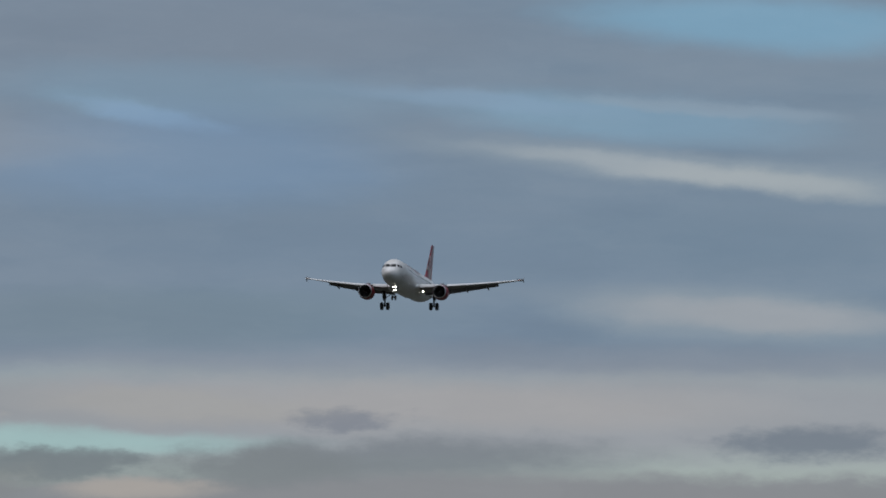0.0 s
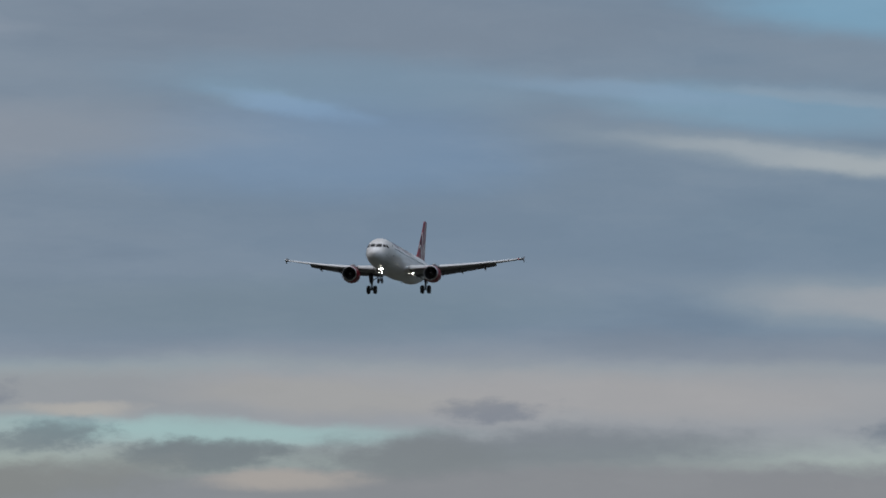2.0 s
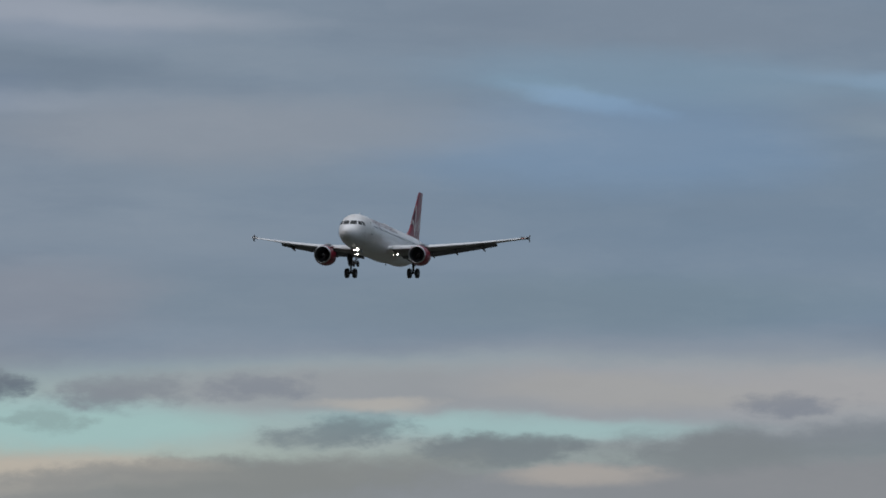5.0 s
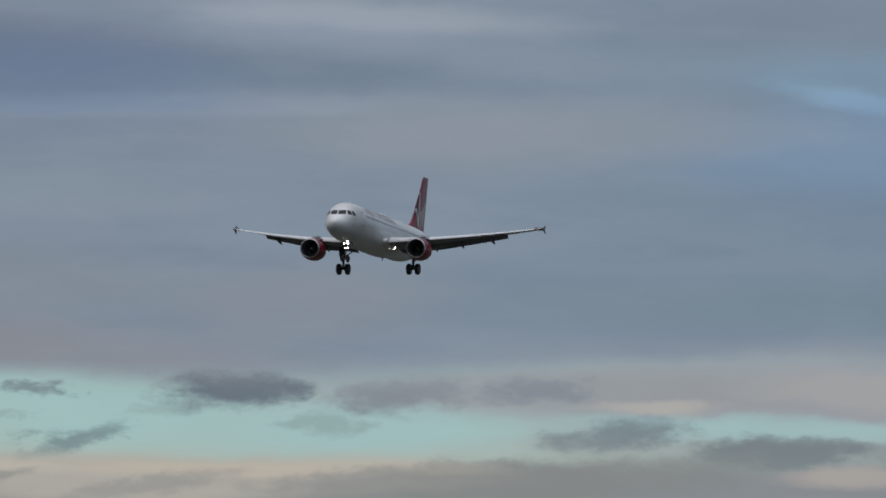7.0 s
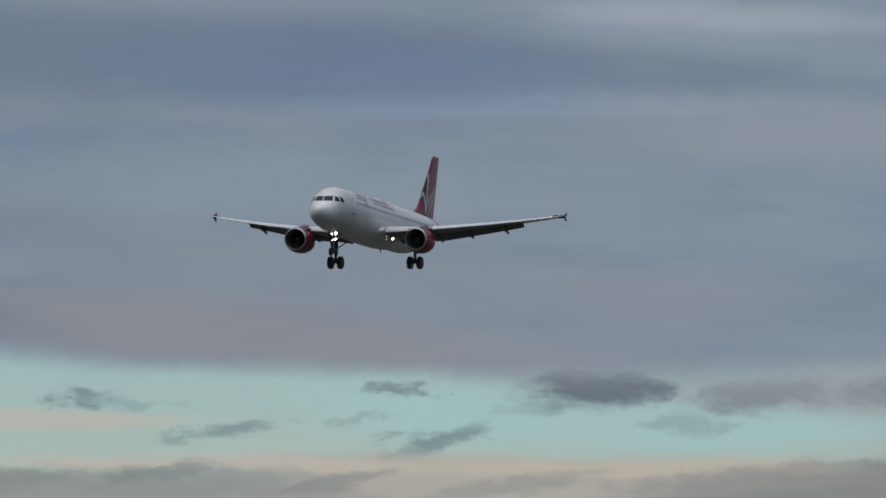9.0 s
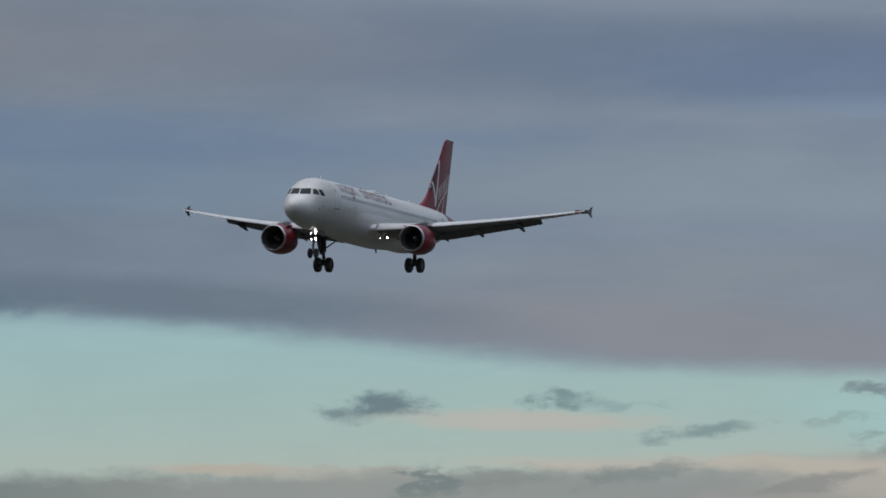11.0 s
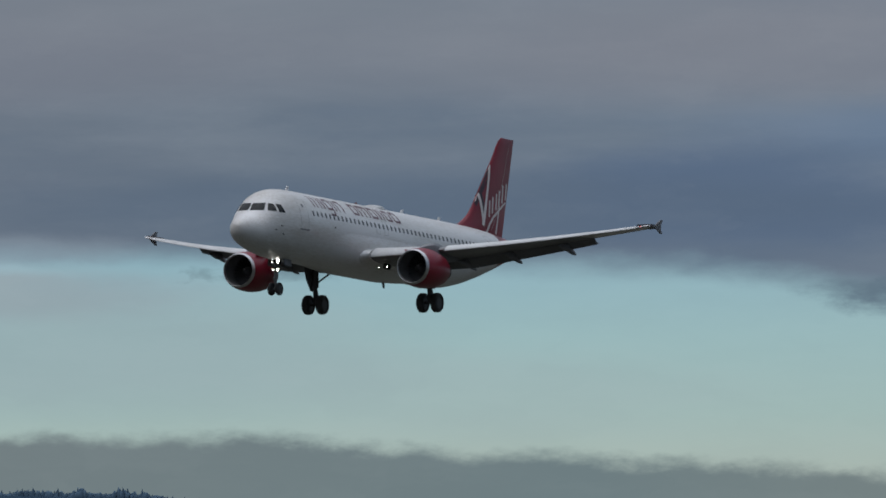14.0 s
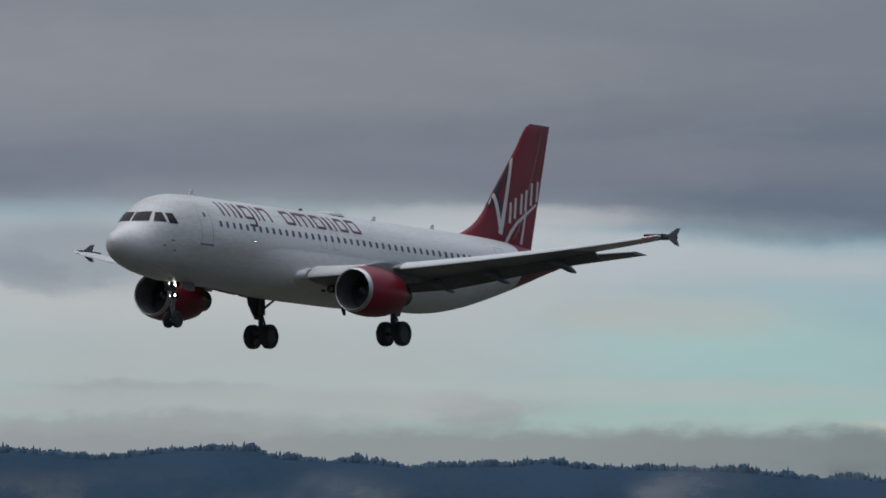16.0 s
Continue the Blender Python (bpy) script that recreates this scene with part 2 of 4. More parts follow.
veil(23.57, 3.058, 3.50, 0.634, 1, (168, 179, 178), 0.9)
veil(24.24, 3.158, 2.34, 0.367, 0, (178, 185, 182), 0.8)
veil(22.62, 3.325, 3.67, 0.150, 2, (178, 187, 187), 0.9)
veil(20.90, 2.724, 1.40, 0.200, 2, (153, 186, 182), 0.8)
veil(21.23, 3.242, 1.67, 0.150, 3, (164, 178, 180), 0.6)
tuft(24.47, 2.517, 0.33, 0.050, 2, (138, 150, 150), 0.5)
veil(23.07, 2.424, 0.53, 0.134, 0, (176, 185, 180), 0.5)
tuft(22.44, 2.374, 0.33, 0.134, 8, (144, 151, 151), 0.7)
veil(24.07, 2.657, 2.14, 0.234, 0, (166, 177, 174), 0.85)
veil(21.57, 2.491, 1.67, 0.073, 1, (168, 180, 174), 0.6)
tuft(25.04, 3.191, 0.40, 0.134, 10, (138, 150, 156), 0.6)
tuft(24.30, 2.491, 0.80, 0.073, 2, (146, 155, 154), 0.55)
veil(24.07, 2.417, 2.34, 0.107, 0, (163, 172, 168), 0.85)
tuft(24.40, 2.297, 1.74, 0.087, 0, (148, 155, 153), 0.8)

# cream streaks and loose grey scraps along the foot of the clear strip
veil(5.35, 1.985, 1.25, 0.060, 1, (178, 174, 158), 0.75)
veil(7.25, 2.005, 1.10, 0.055, 2, (180, 177, 162), 0.75)
veil(8.60, 2.010, 0.70, 0.045, 1, (178, 176, 162), 0.6)
tuft(4.75, 1.905, 0.75, 0.075, -4, (128, 133, 130), 0.65)
tuft(6.05, 1.870, 0.60, 0.070, -6, (134, 138, 133), 0.6)
tuft(7.10, 1.885, 0.42, 0.065, -8, (126, 133, 129), 0.65)
tuft(8.05, 1.965, 0.22, 0.060, -14, (120, 131, 128), 0.6)
tuft(9.05, 1.915, 0.50, 0.080, -6, (124, 134, 130), 0.65)
tuft(6.95, 2.255, 0.20, 0.040, -10, (126, 146, 143), 0.45)
tuft(5.95, 2.330, 0.26, 0.045, -4, (132, 150, 148), 0.4)
veil(18.10, 2.700, 2.10, 0.360, 0, (146, 166, 166), 0.45)
veil(17.50, 2.720, 1.90, 0.420, 0, (143, 167, 168), 0.4)
veil(18.50, 3.060, 1.10, 0.190, 1, (140, 154, 158), 0.55)
veil(15.60, 2.450, 1.60, 0.300, 0, (150, 171, 170), 0.35)
tuft(9.36, 1.905, 0.13, 0.110, -6, (110, 124, 122), 0.8)
tuft(8.35, 1.925, 0.17, 0.080, -12, (120, 131, 127), 0.65)
veil(18.55, 3.330, 0.95, 0.110, 0, (126, 140, 149), 0.55)
veil(24.75, 3.310, 0.80, 0.250, 0, (128, 141, 149), 0.7)
veil(22.30, 3.500, 1.10, 0.075, 1, (186, 190, 188), 0.55)
veil(21.25, 2.900, 0.85, 0.160, 2, (171, 178, 168), 0.5)
veil(20.55, 3.430, 0.70, 0.090, 0, (122, 136, 142), 0.4)
veil(22.20, 4.300, 2.60, 0.300, 1, (126, 132, 137), 0.4)

# higher up the cloud thins and carries most of the daylight
lumps = wnoise(wvec("MULTIPLY", way, (1, 1, 2.2)), 2.6, 5)
dome = wmix(wstep(lumps, 0.35, 0.65), (0.82, 0.88, 0.98, 1), (1.52, 1.60, 1.73, 1))
nishita = wnode("ShaderNodeTexSky")
nishita.sky_type, nishita.sun_disc, nishita.sun_elevation, nishita.sun_rotation = "NISHITA", False, radians(56), radians(226)
blue = wmix(0.91, nishita.outputs[0], (0, 0, 0, 1))
dome = wmix(0.82, blue, dome)
# dull low sky added out of view to dim the airliner's front and flank
back_dimmer = wmath("MULTIPLY", wstep(sep.outputs[1], 0.75, -0.35), wstep(elev, 46.0, 14.0, 0.0, 0.5))
sky = wmix(back_dimmer, sky, (0.055, 0.062, 0.072, 1))
sky = wmix(wstep(elev, 22.0, 66.0), sky, dome)
mottle = wnoise(wvec("MULTIPLY", ragged, (0.8, 2.4, 1)), 1.5, 6, 0.6)
sky = wmix(wstep(mottle, 0.3, 0.62, 0.04, 0.0), sky, (0.10, 0.125, 0.155, 1))
sky = wmix(wstep(mottle, 0.45, 0.8, 0.0, 0.05), sky, (0.42, 0.45, 0.47, 1))
back = wnode("ShaderNodeBackground")
wplug(back.inputs[0], sky)
back.inputs[1].default_value = 1.0
wplug(wnode("ShaderNodeOutputWorld").inputs[0], back.outputs[0])

sun = new("sun", bpy.data.lights.new("sun", "SUN"))
sun.data.energy, sun.data.angle, sun.data.color = 0.7, radians(25), (1.0, 0.96, 0.92)
sun.matrix_world = look((0, 0, 0), (0.38, 0.37, -0.80))


# ---- materials ----
def surface(name, colour, rough=0.5, metal=0.0, spread=0.12, scale=3.0, bump=0.0, coat=0.0, dirt=None, glow=0.0, spec=0.5, tint=(1.0, 0.95, 0.86, 1), stretch=(1.0, 1.0, 1.0)):
    """A painted or raw surface with a broad and a fine variation."""
    m = bpy.data.materials.new(name)
    m.use_nodes = True
    t = m.node_tree
    b = t.nodes["Principled BSDF"]
    co = t.nodes.new("ShaderNodeTexCoord")
    n1, n2 = t.nodes.new("ShaderNodeTexNoise"), t.nodes.new("ShaderNodeTexNoise")
    for n, s, d in ((n1, scale * 0.25, 4), (n2, scale * 4.0, 6)):
        n.inputs["Scale"].default_value, n.inputs["Detail"].default_value = s, d
        mp = t.nodes.new("ShaderNodeMapping")
        mp.inputs["Scale"].default_value = stretch
        t.links.new(co.outputs["Object"], mp.inputs[0])
        t.links.new(mp.outputs[0], n.inputs["Vector"])
    mix = t.nodes.new("ShaderNodeMath")
    mix.operation = "MULTIPLY_ADD"
    t.links.new(n1.outputs[0], mix.inputs[0])
    mix.inputs[1].default_value = 0.65
    sc = t.nodes.new("ShaderNodeMath")
    sc.operation = "MULTIPLY"
    sc.inputs[1].default_value = 0.35
    t.links.new(n2.outputs[0], sc.inputs[0])
    t.links.new(sc.outputs[0], mix.inputs[2])
    ramp = t.nodes.new("ShaderNodeValToRGB")
    dark = dirt or tuple(c * (1 - 2 * spread) for c in colour)
    ramp.color_ramp.elements[0].position, ramp.color_ramp.elements[0].color = 0.33, (*dark, 1)
    ramp.color_ramp.elements[1].position, ramp.color_ramp.elements[1].color = 0.56, (*colour, 1)
    t.links.new(mix.outputs[0], ramp.inputs[0])
    t.links.new(ramp.outputs[0], b.inputs["Base Color"])
    ro = t.nodes.new("ShaderNodeMapRange")
    ro.inputs[3].default_value, ro.inputs[4].default_value = min(1, rough * 1.25), rough * 0.8
    t.links.new(mix.outputs[0], ro.inputs[0])
    t.links.new(ro.outputs[0], b.inputs["Roughness"])
    b.inputs["Metallic"].default_value = metal
    b.inputs["Specular IOR Level"].default_value = spec
    if coat:
        b.inputs["Coat Weight"].default_value, b.inputs["Coat Roughness"].default_value = coat, 0.12
    if bump:
        bp = t.nodes.new("ShaderNodeBump")
        bp.inputs["Strength"].default_value, bp.inputs["Distance"].default_value = bump, 0.02
        t.links.new(mix.outputs[0], bp.inputs["Height"])
        t.links.new(bp.outputs[0], b.inputs["Normal"])
    if glow:
        b.inputs["Emission Color"].default_value, b.inputs["Emission Strength"].default_value = tint, glow
    return m


WHITE = surface("white_paint", (0.70, 0.70, 0.72), 0.36, scale=2.4, coat=0.2, dirt=(0.50, 0.48, 0.465), stretch=(0.22, 1.0, 1.6))
RED = surface("red_paint", (0.215, 0.010, 0.026), 0.34, spread=0.12, scale=1.5, coat=0.08, spec=0.35)
DARKRED = surface("maroon_print", (0.085, 0.016, 0.035), 0.4, spread=0.1)
PALE = surface("pale_print", (0.66, 0.62, 0.62), 0.4, spread=0.05)
SHADE = surface("dark_violet_print", (0.030, 0.010, 0.022), 0.4, spread=0.1)
# darker than the wing's own light grey: carries the shade under the inner wing
DIMGREY = surface("dimmed_grey_paint", (0.22, 0.22, 0.235), 0.45, spread=0.12, scale=2.0)
FLAPGREY = surface("flap_grey_paint", (0.14, 0.14, 0.155), 0.5, spread=0.15, scale=2.0)
POLISHED = surface("polished_aluminium", (0.56, 0.56, 0.58), 0.36, 1.0, spread=0.06, scale=3.0)
STEEL = surface("dark_gear_steel", (0.085, 0.085, 0.09), 0.5, 0.6, spread=0.2, scale=8.0)
GEARWHITE = surface("gear_grey_paint", (0.24, 0.24, 0.25), 0.5, spread=0.2, scale=8.0)
TITAN = surface("burnt_titanium", (0.11, 0.09, 0.08), 0.42, 0.9, spread=0.2, scale=5.0)
FANGREY = surface("fan_titanium", (0.16, 0.165, 0.175), 0.35, 0.8, spread=0.12, scale=6.0)
DUCT = surface("inlet_lining", (0.10, 0.10, 0.105), 0.6, spread=0.15, scale=6.0)
RUBBER = surface("tyre_rubber", (0.036, 0.036, 0.038), 0.75, spread=0.2, scale=9.0, bump=0.2)
GLASS = surface("tinted_cockpit_glass", (0.012, 0.013, 0.015), 0.08, spread=0.05, spec=0.3)
CABIN = surface("dark_cabin_glass", (0.11, 0.115, 0.13), 0.15, spread=0.08)
SEAM = surface("seam_line", (0.47, 0.47, 0.48), 0.6)
BLACK = surface("plain_black", (0.03, 0.03, 0.032), 0.5)
LAMP = surface("lit_lamp", (0.9, 0.9, 0.9), 0.2, glow=14.0)
SCANLAMP = surface("lit_small_lamp", (0.9, 0.9, 0.9), 0.2, glow=8.0)
REDLAMP = surface("red_position_lamp", (0.6, 0.02, 0.02), 0.2, glow=0.6, tint=(1.0, 0.05, 0.04, 1))
CANBLACK = surface("matt_black_lining", (0.008, 0.008, 0.008), 0.9, spec=0.0)
BEACON = surface("red_lens", (0.10, 0.02, 0.02), 0.2)
GRASS = surface("airfield_grass", (0.034, 0.036, 0.024), 0.9, spread=0.25, scale=0.6, dirt=(0.026, 0.025, 0.019))
# forest colour made lighter to offset the shade on the crowns' sides
LIFTED_CROWNS = surface("lifted_tree_crowns", (0.074, 0.124, 0.185), 0.95, spread=0.10, scale=0.3, spec=0.05)
# the blue of the distance haze is put into this base colour
HAZE_FOREST = surface("haze_blue_forest", (0.040, 0.075, 0.122), 0.95, spread=0.10, scale=0.08, spec=0.05)


# ---- mesh tools ----
def part(name, bm, material, parent, label="", smooth_faces=True):
    me = bpy.data.meshes.new(name)
    bmesh.ops.recalc_face_normals(bm, faces=bm.faces)
    for f in bm.faces:
        f.smooth = smooth_faces
    bm.to_mesh(me)
    bm.free()
    me.materials.append(material)
    ob = new(name, me)
    if smooth_faces:
        me.set_sharp_from_angle(angle=radians(38))
    if parent:
        ob.parent = parent
    if label:
        tagged(ob, label)
    return ob


def again(ob, m, parent=None):
    """The same piece once more, sharing its mesh."""
    o = new(ob.name.split(".")[0], ob.data)
    o.parent = parent or ob.parent
    o.matrix_basis = m
    if "label" in ob:
        tagged(o, ob["label"])
    return o


def loft(bm, rings, closed=True, caps=(True, True)):
    """Skin over rings of equal length."""
    vs = [[bm.verts.new(p) for p in r] for r in rings]
    n = len(vs[0])
    for a, b in zip(vs, vs[1:]):
        for i in range(n if closed else n - 1):
            j = (i + 1) % n
            bm.faces.new((a[i], a[j], b[j], b[i]))
    if closed and caps[0]:
        bm.faces.new(list(reversed(vs[0])))
    if closed and caps[1]:
        bm.faces.new(vs[-1])
    return vs


def tube(bm, a, b, r0, r1=None, n=12):
    """A round bar from a to b."""
    a, b = Vector(a), Vector(b)
    r1 = r0 if r1 is None else r1
    q = (b - a).to_track_quat("Z", "Y").to_matrix()
    ring = [Vector((math.cos(2 * math.pi * i / n), math.sin(2 * math.pi * i / n), 0)) for i in range(n)]
    loft(bm, [[a + q @ (v * r0) for v in ring], [b + q @ (v * r1) for v in ring]])


def lathe(bm, profile, centre, axis="x", n=40, closed=False):
    """Turns (along, radius) pairs round an axis through centre."""
    rings = []
    for u, r in profile:
        ring = []
        for i in range(n):
            t = 2 * math.pi * i / n
            c, s = r * math.cos(t), r * math.sin(t)
            v = {"x": (u, c, s), "y": (c, u, s), "z": (c, s, u)}[axis]
            ring.append((centre[0] + v[0], centre[1] + v[1], centre[2] + v[2]))
        rings.append(ring)
    loft(bm, rings + ([rings[0]] if closed else []), caps=(not closed, not closed))
    if closed:
        bmesh.ops.remove_doubles(bm, verts=bm.verts, dist=1e-5)


def slab(bm, corners, thick):
    """A plate over a polygon, given thickness along its normal."""
    c = [Vector(p) for p in corners]
    nrm = (c[1] - c[0]).cross(c[2] - c[0]).normalized() * (thick / 2)
    loft(bm, [[p - nrm for p in c], [p + nrm for p in c]])


def hermite(xs, ys, x):
    """Smooth curve through the knots."""
    x = min(max(x, xs[0]), xs[-1])
    i = max(j for j in range(len(xs) - 1) if xs[j] <= x)

    def slope(k):
        if k == 0:
            return (ys[1] - ys[0]) / (xs[1] - xs[0])
        if k == len(xs) - 1:
            return (ys[-1] - ys[-2]) / (xs[-1] - xs[-2])
        a, b = (ys[k] - ys[k - 1]) / (xs[k] - xs[k - 1]), (ys[k + 1] - ys[k]) / (xs[k + 1] - xs[k])
        return 0 if a * b <= 0 else 2 * a * b / (a + b)
    h = xs[i + 1] - xs[i]
    u = (x - xs[i]) / h
    return ((2 * u**3 - 3 * u**2 + 1) * ys[i] + (u**3 - 2 * u**2 + u) * h * slope(i)
            + (-2 * u**3 + 3 * u**2) * ys[i + 1] + (u**3 - u**2) * h * slope(i + 1))


# ---- ground and far hills ----
def ground():
    bm = bmesh.new()
    rings = []
    for r in (0.5, 30, 120, 400, 1000, 2000, 3200, 4100, 4900):
        rings.append([(r * math.cos(2 * math.pi * i / 96), r * math.sin(2 * math.pi * i / 96), 0.0) for i in range(96)])
    loft(bm, rings, caps=(True, False))
    ob = part("ground", bm, GRASS, None)
    tagged(ob, "flat open airfield of rough winter grass", "ground", kind="structure")


FAR = 4500.0
RIDGE_A = (-60, -20, 0, 10, 15, 17, 17.5, 18.4, 18.95, 19.3, 19.42, 19.6, 19.82, 19.97, 20.2, 20.45, 20.8, 21.2, 21.85, 21.97, 22.2, 22.8, 23.1,
           23.6, 23.73, 24.12, 24.35, 24.62, 25.0, 25.3, 28, 40, 75)
RIDGE_E = (1.2, 1.4, 1.5, 1.55, 1.62, 1.77, 1.845, 1.878, 1.91, 1.92, 1.945, 1.955, 1.935, 1.91, 1.945, 1.94, 1.98, 1.995, 2.02, 2.05, 2.035, 2.03, 2.06,
           2.09, 2.14, 2.14, 2.12, 2.09, 2.13, 2.14, 2.15, 1.9, 1.3)


def crest(a):
    e = hermite(RIDGE_A, RIDGE_E, a) + 0.007 * noise.noise((a * 9.7, 4, 0))
    return EYE + FAR * math.tan(radians(e))


def polar(a, r, z):
    return (-r * math.sin(radians(a)), r * math.cos(radians(a)), z)


def slope_at(a, r):
    """Height of the ridge's face at azimuth a and distance r."""
    u = min(max((r - 4330) / 170, 0), 1)
    back = max(0, r - FAR) / 300
    h = (0.75 * u + 0.25 * u * u * (3 - 2 * u)) * (1 - 0.5 * back)
    return crest(a) * h - (2 if u == 0 else 0)


def ridge():
    bm = bmesh.new()
    rings = []
    for k in range(0, 1151):
        a = -50 + k * 0.1
        rings.append([polar(a, r, slope_at(a, r)) for r in (4330, 4345, 4360, 4375, 4390, 4405, 4420, 4435, 4450, 4465, 4480, 4492, 4500, 4530, 4600, 4750)])
    loft(bm, rings, closed=False)
    ob = part("hill_ridge", bm, HAZE_FOREST, None)
    tagged(ob, "long wooded ridge beyond the airfield, haze blue put in its colour", "hill", kind="structure")


def woods():
    """Conifers and round crowns along the ridge, one mesh of many."""
    rnd = random.Random(4)
    vs, fs = [], []

    def cone(x, y, z, r, h, n):
        k = len(vs)
        turn = rnd.random() * 6.28
        for lvl, (rr, zz) in enumerate(((1.0, 0.0), (0.85, 0.55), (0.5, 0.78), (0.16, 0.94))):
            for i in range(n):
                q = rr * r * (0.75 + 0.5 * rnd.random())
                t = turn + 2 * math.pi * i / n
                vs.append((x + q * math.cos(t), y + q * math.sin(t), z + h * (zz + 0.05 * (rnd.random() - 0.5))))
        vs.append((x, y, z + h))
        for lvl in range(3):
            for i in range(n):
                j = (i + 1) % n
                fs.append((k + lvl * n + i, k + lvl * n + j, k + lvl * n + n + j, k + lvl * n + n + i))
        for i in range(n):
            fs.append((k + 3 * n + i, k + 3 * n + (i + 1) % n, k + 4 * n))

    def crown(x, y, z, r, h, n):
        k = len(vs)
        for rr, zz in ((1.0, 0.0), (1.0, 0.55), (0.85, 0.78), (0.45, 0.95)):
            for i in range(n):
                q = rr * r * (0.7 + 0.6 * rnd.random())
                t = 2 * math.pi * i / n
                vs.append((x + q * math.cos(t), y + q * math.sin(t), z + h * (zz + 0.12 * (rnd.random() - 0.5))))
        vs.append((x, y, z + h))
        for lvl in range(3):
            for i in range(n):
                j = (i + 1) % n
                fs.append((k + lvl * n + i, k + lvl * n + j, k + lvl * n + n + j, k + lvl * n + n + i))
        for i in range(n):
            fs.append((k + 3 * n + i, k + 3 * n + (i + 1) % n, k + 4 * n))
    a = 16.6
    while a < 26.5:
        a += 0.006 + 0.010 * rnd.random()
        clump = 0.55 + 0.9 * noise.noise((a * 4.1, 7, 1)) + 0.5 * noise.noise((a * 13.0, 2, 5))
        for r in (4502.6 + 0.8 * rnd.random(), 4504 + 3 * rnd.random()):
            aa = a + 0.012 * (rnd.random() - 0.5)
            x, y, z = polar(aa, r, slope_at(aa, r))
            drop = max(0, r - FAR) * 0.27
            h = 0.7 + 4.2 * max(0, clump) * (0.25 + 0.75 * rnd.random())
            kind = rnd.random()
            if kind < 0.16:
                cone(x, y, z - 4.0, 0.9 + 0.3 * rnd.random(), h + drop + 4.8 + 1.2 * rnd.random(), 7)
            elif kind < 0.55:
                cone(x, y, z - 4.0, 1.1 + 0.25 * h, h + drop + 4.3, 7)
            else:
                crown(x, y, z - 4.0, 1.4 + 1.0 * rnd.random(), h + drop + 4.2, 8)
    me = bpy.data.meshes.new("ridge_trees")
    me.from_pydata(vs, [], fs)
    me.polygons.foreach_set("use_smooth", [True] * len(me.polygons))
    me.materials.append(LIFTED_CROWNS)
    tagged(new("ridge_trees", me), "conifers and round crowns along the ridge top, colour lifted against shade", "trees", kind="stuff")


def mist():
    """Thin scraps of ground mist before the ridge."""
    m = bpy.data.materials.new("thin_mist")
    m.use_nodes = True
    t = m.node_tree
    t.nodes.clear()
    co, mp, nz = t.nodes.new("ShaderNodeTexCoord"), t.nodes.new("ShaderNodeMapping"), t.nodes.new("ShaderNodeTexNoise")
    mp.inputs["Scale"].default_value = (0.022, 0.022, 0.045)
    nz.inputs["Scale"].default_value, nz.inputs["Detail"].default_value = 1.0, 5
    mr, hi, mul = t.nodes.new("ShaderNodeMapRange"), t.nodes.new("ShaderNodeMapRange"), t.nodes.new("ShaderNodeMath")
    mr.interpolation_type = hi.interpolation_type = "SMOOTHSTEP"
    mr.inputs[1].default_value, mr.inputs[2].default_value, mr.inputs[4].default_value = 0.44, 0.70, 0.75
    sp = t.nodes.new("ShaderNodeSeparateXYZ")
    hi.inputs[1].default_value, hi.inputs[2].default_value = EYE + 4250 * math.tan(radians(2.08)), EYE + 4250 * math.tan(radians(1.86))
    mul.operation = "MULTIPLY"
    end, fade = t.nodes.new("ShaderNodeMapRange"), t.nodes.new("ShaderNodeMath")
    end.interpolation_type, fade.operation = "SMOOTHSTEP", "MULTIPLY"
    end.inputs[1].default_value, end.inputs[2].default_value = -1350, -1500
    df, tr, ms, out = t.nodes.new("ShaderNodeBsdfDiffuse"), t.nodes.new("ShaderNodeBsdfTransparent"), t.nodes.new("ShaderNodeMixShader"), t.nodes.new("ShaderNodeOutputMaterial")
    df.inputs[0].default_value = (0.50, 0.53, 0.58, 1)
    for a, b in ((co.outputs["Object"], mp.inputs[0]), (mp.outputs[0], nz.inputs[0]), (nz.outputs[0], mr.inputs[0]), (co.outputs["Object"], sp.inputs[0]), (sp.outputs[2], hi.inputs[0]),
                 (mr.outputs[0], mul.inputs[0]), (hi.outputs[0], mul.inputs[1]), (sp.outputs[0], end.inputs[0]), (mul.outputs[0], fade.inputs[0]), (end.outputs[0], fade.inputs[1]), (fade.outputs[0], ms.inputs[0]), (tr.outputs[0], ms.inputs[1]), (df.outputs[0], ms.inputs[2]),
                 (ms.outputs[0], out.inputs[0])):
        t.links.new(a, b)
    bm = bmesh.new()
    rings = []
    for k in range(90):
        a = 18.4 + k * 0.11
        rings.append([polar(a, 4250 + 20 * noise.noise((a, z * 0.01, 3)) - 0.15 * z, z) for z in (100, 115, 130, 140, 150, 160)])
    loft(bm, rings, closed=False)
    ob = part("low_mist", bm, m, None)
    tagged(ob, "thin grey scraps of mist over the dark hillside", "mist", kind="stuff")


ground()
ridge()
woods()
mist()

# ---- the airliner: x ahead, y to port, z up; nose at x = 15 ----
NOSE = 15.0
FS = (0.12, 0.18, 0.36, 0.68, 1.05, 1.45, 1.85, 2.4, 3.2, 4.4, 5.6, 7.0, 24.5, 26, 28, 30, 32, 34, 36, 37.3, 37.57)
FTOP = (-0.50, -0.32, -0.11, 0.09, 0.26, 0.43, 0.86, 1.34, 1.78, 2.01, 2.07, 2.07, 2.07, 2.07, 2.06, 2.03, 1.96, 1.82, 1.60, 1.38, 1.25)
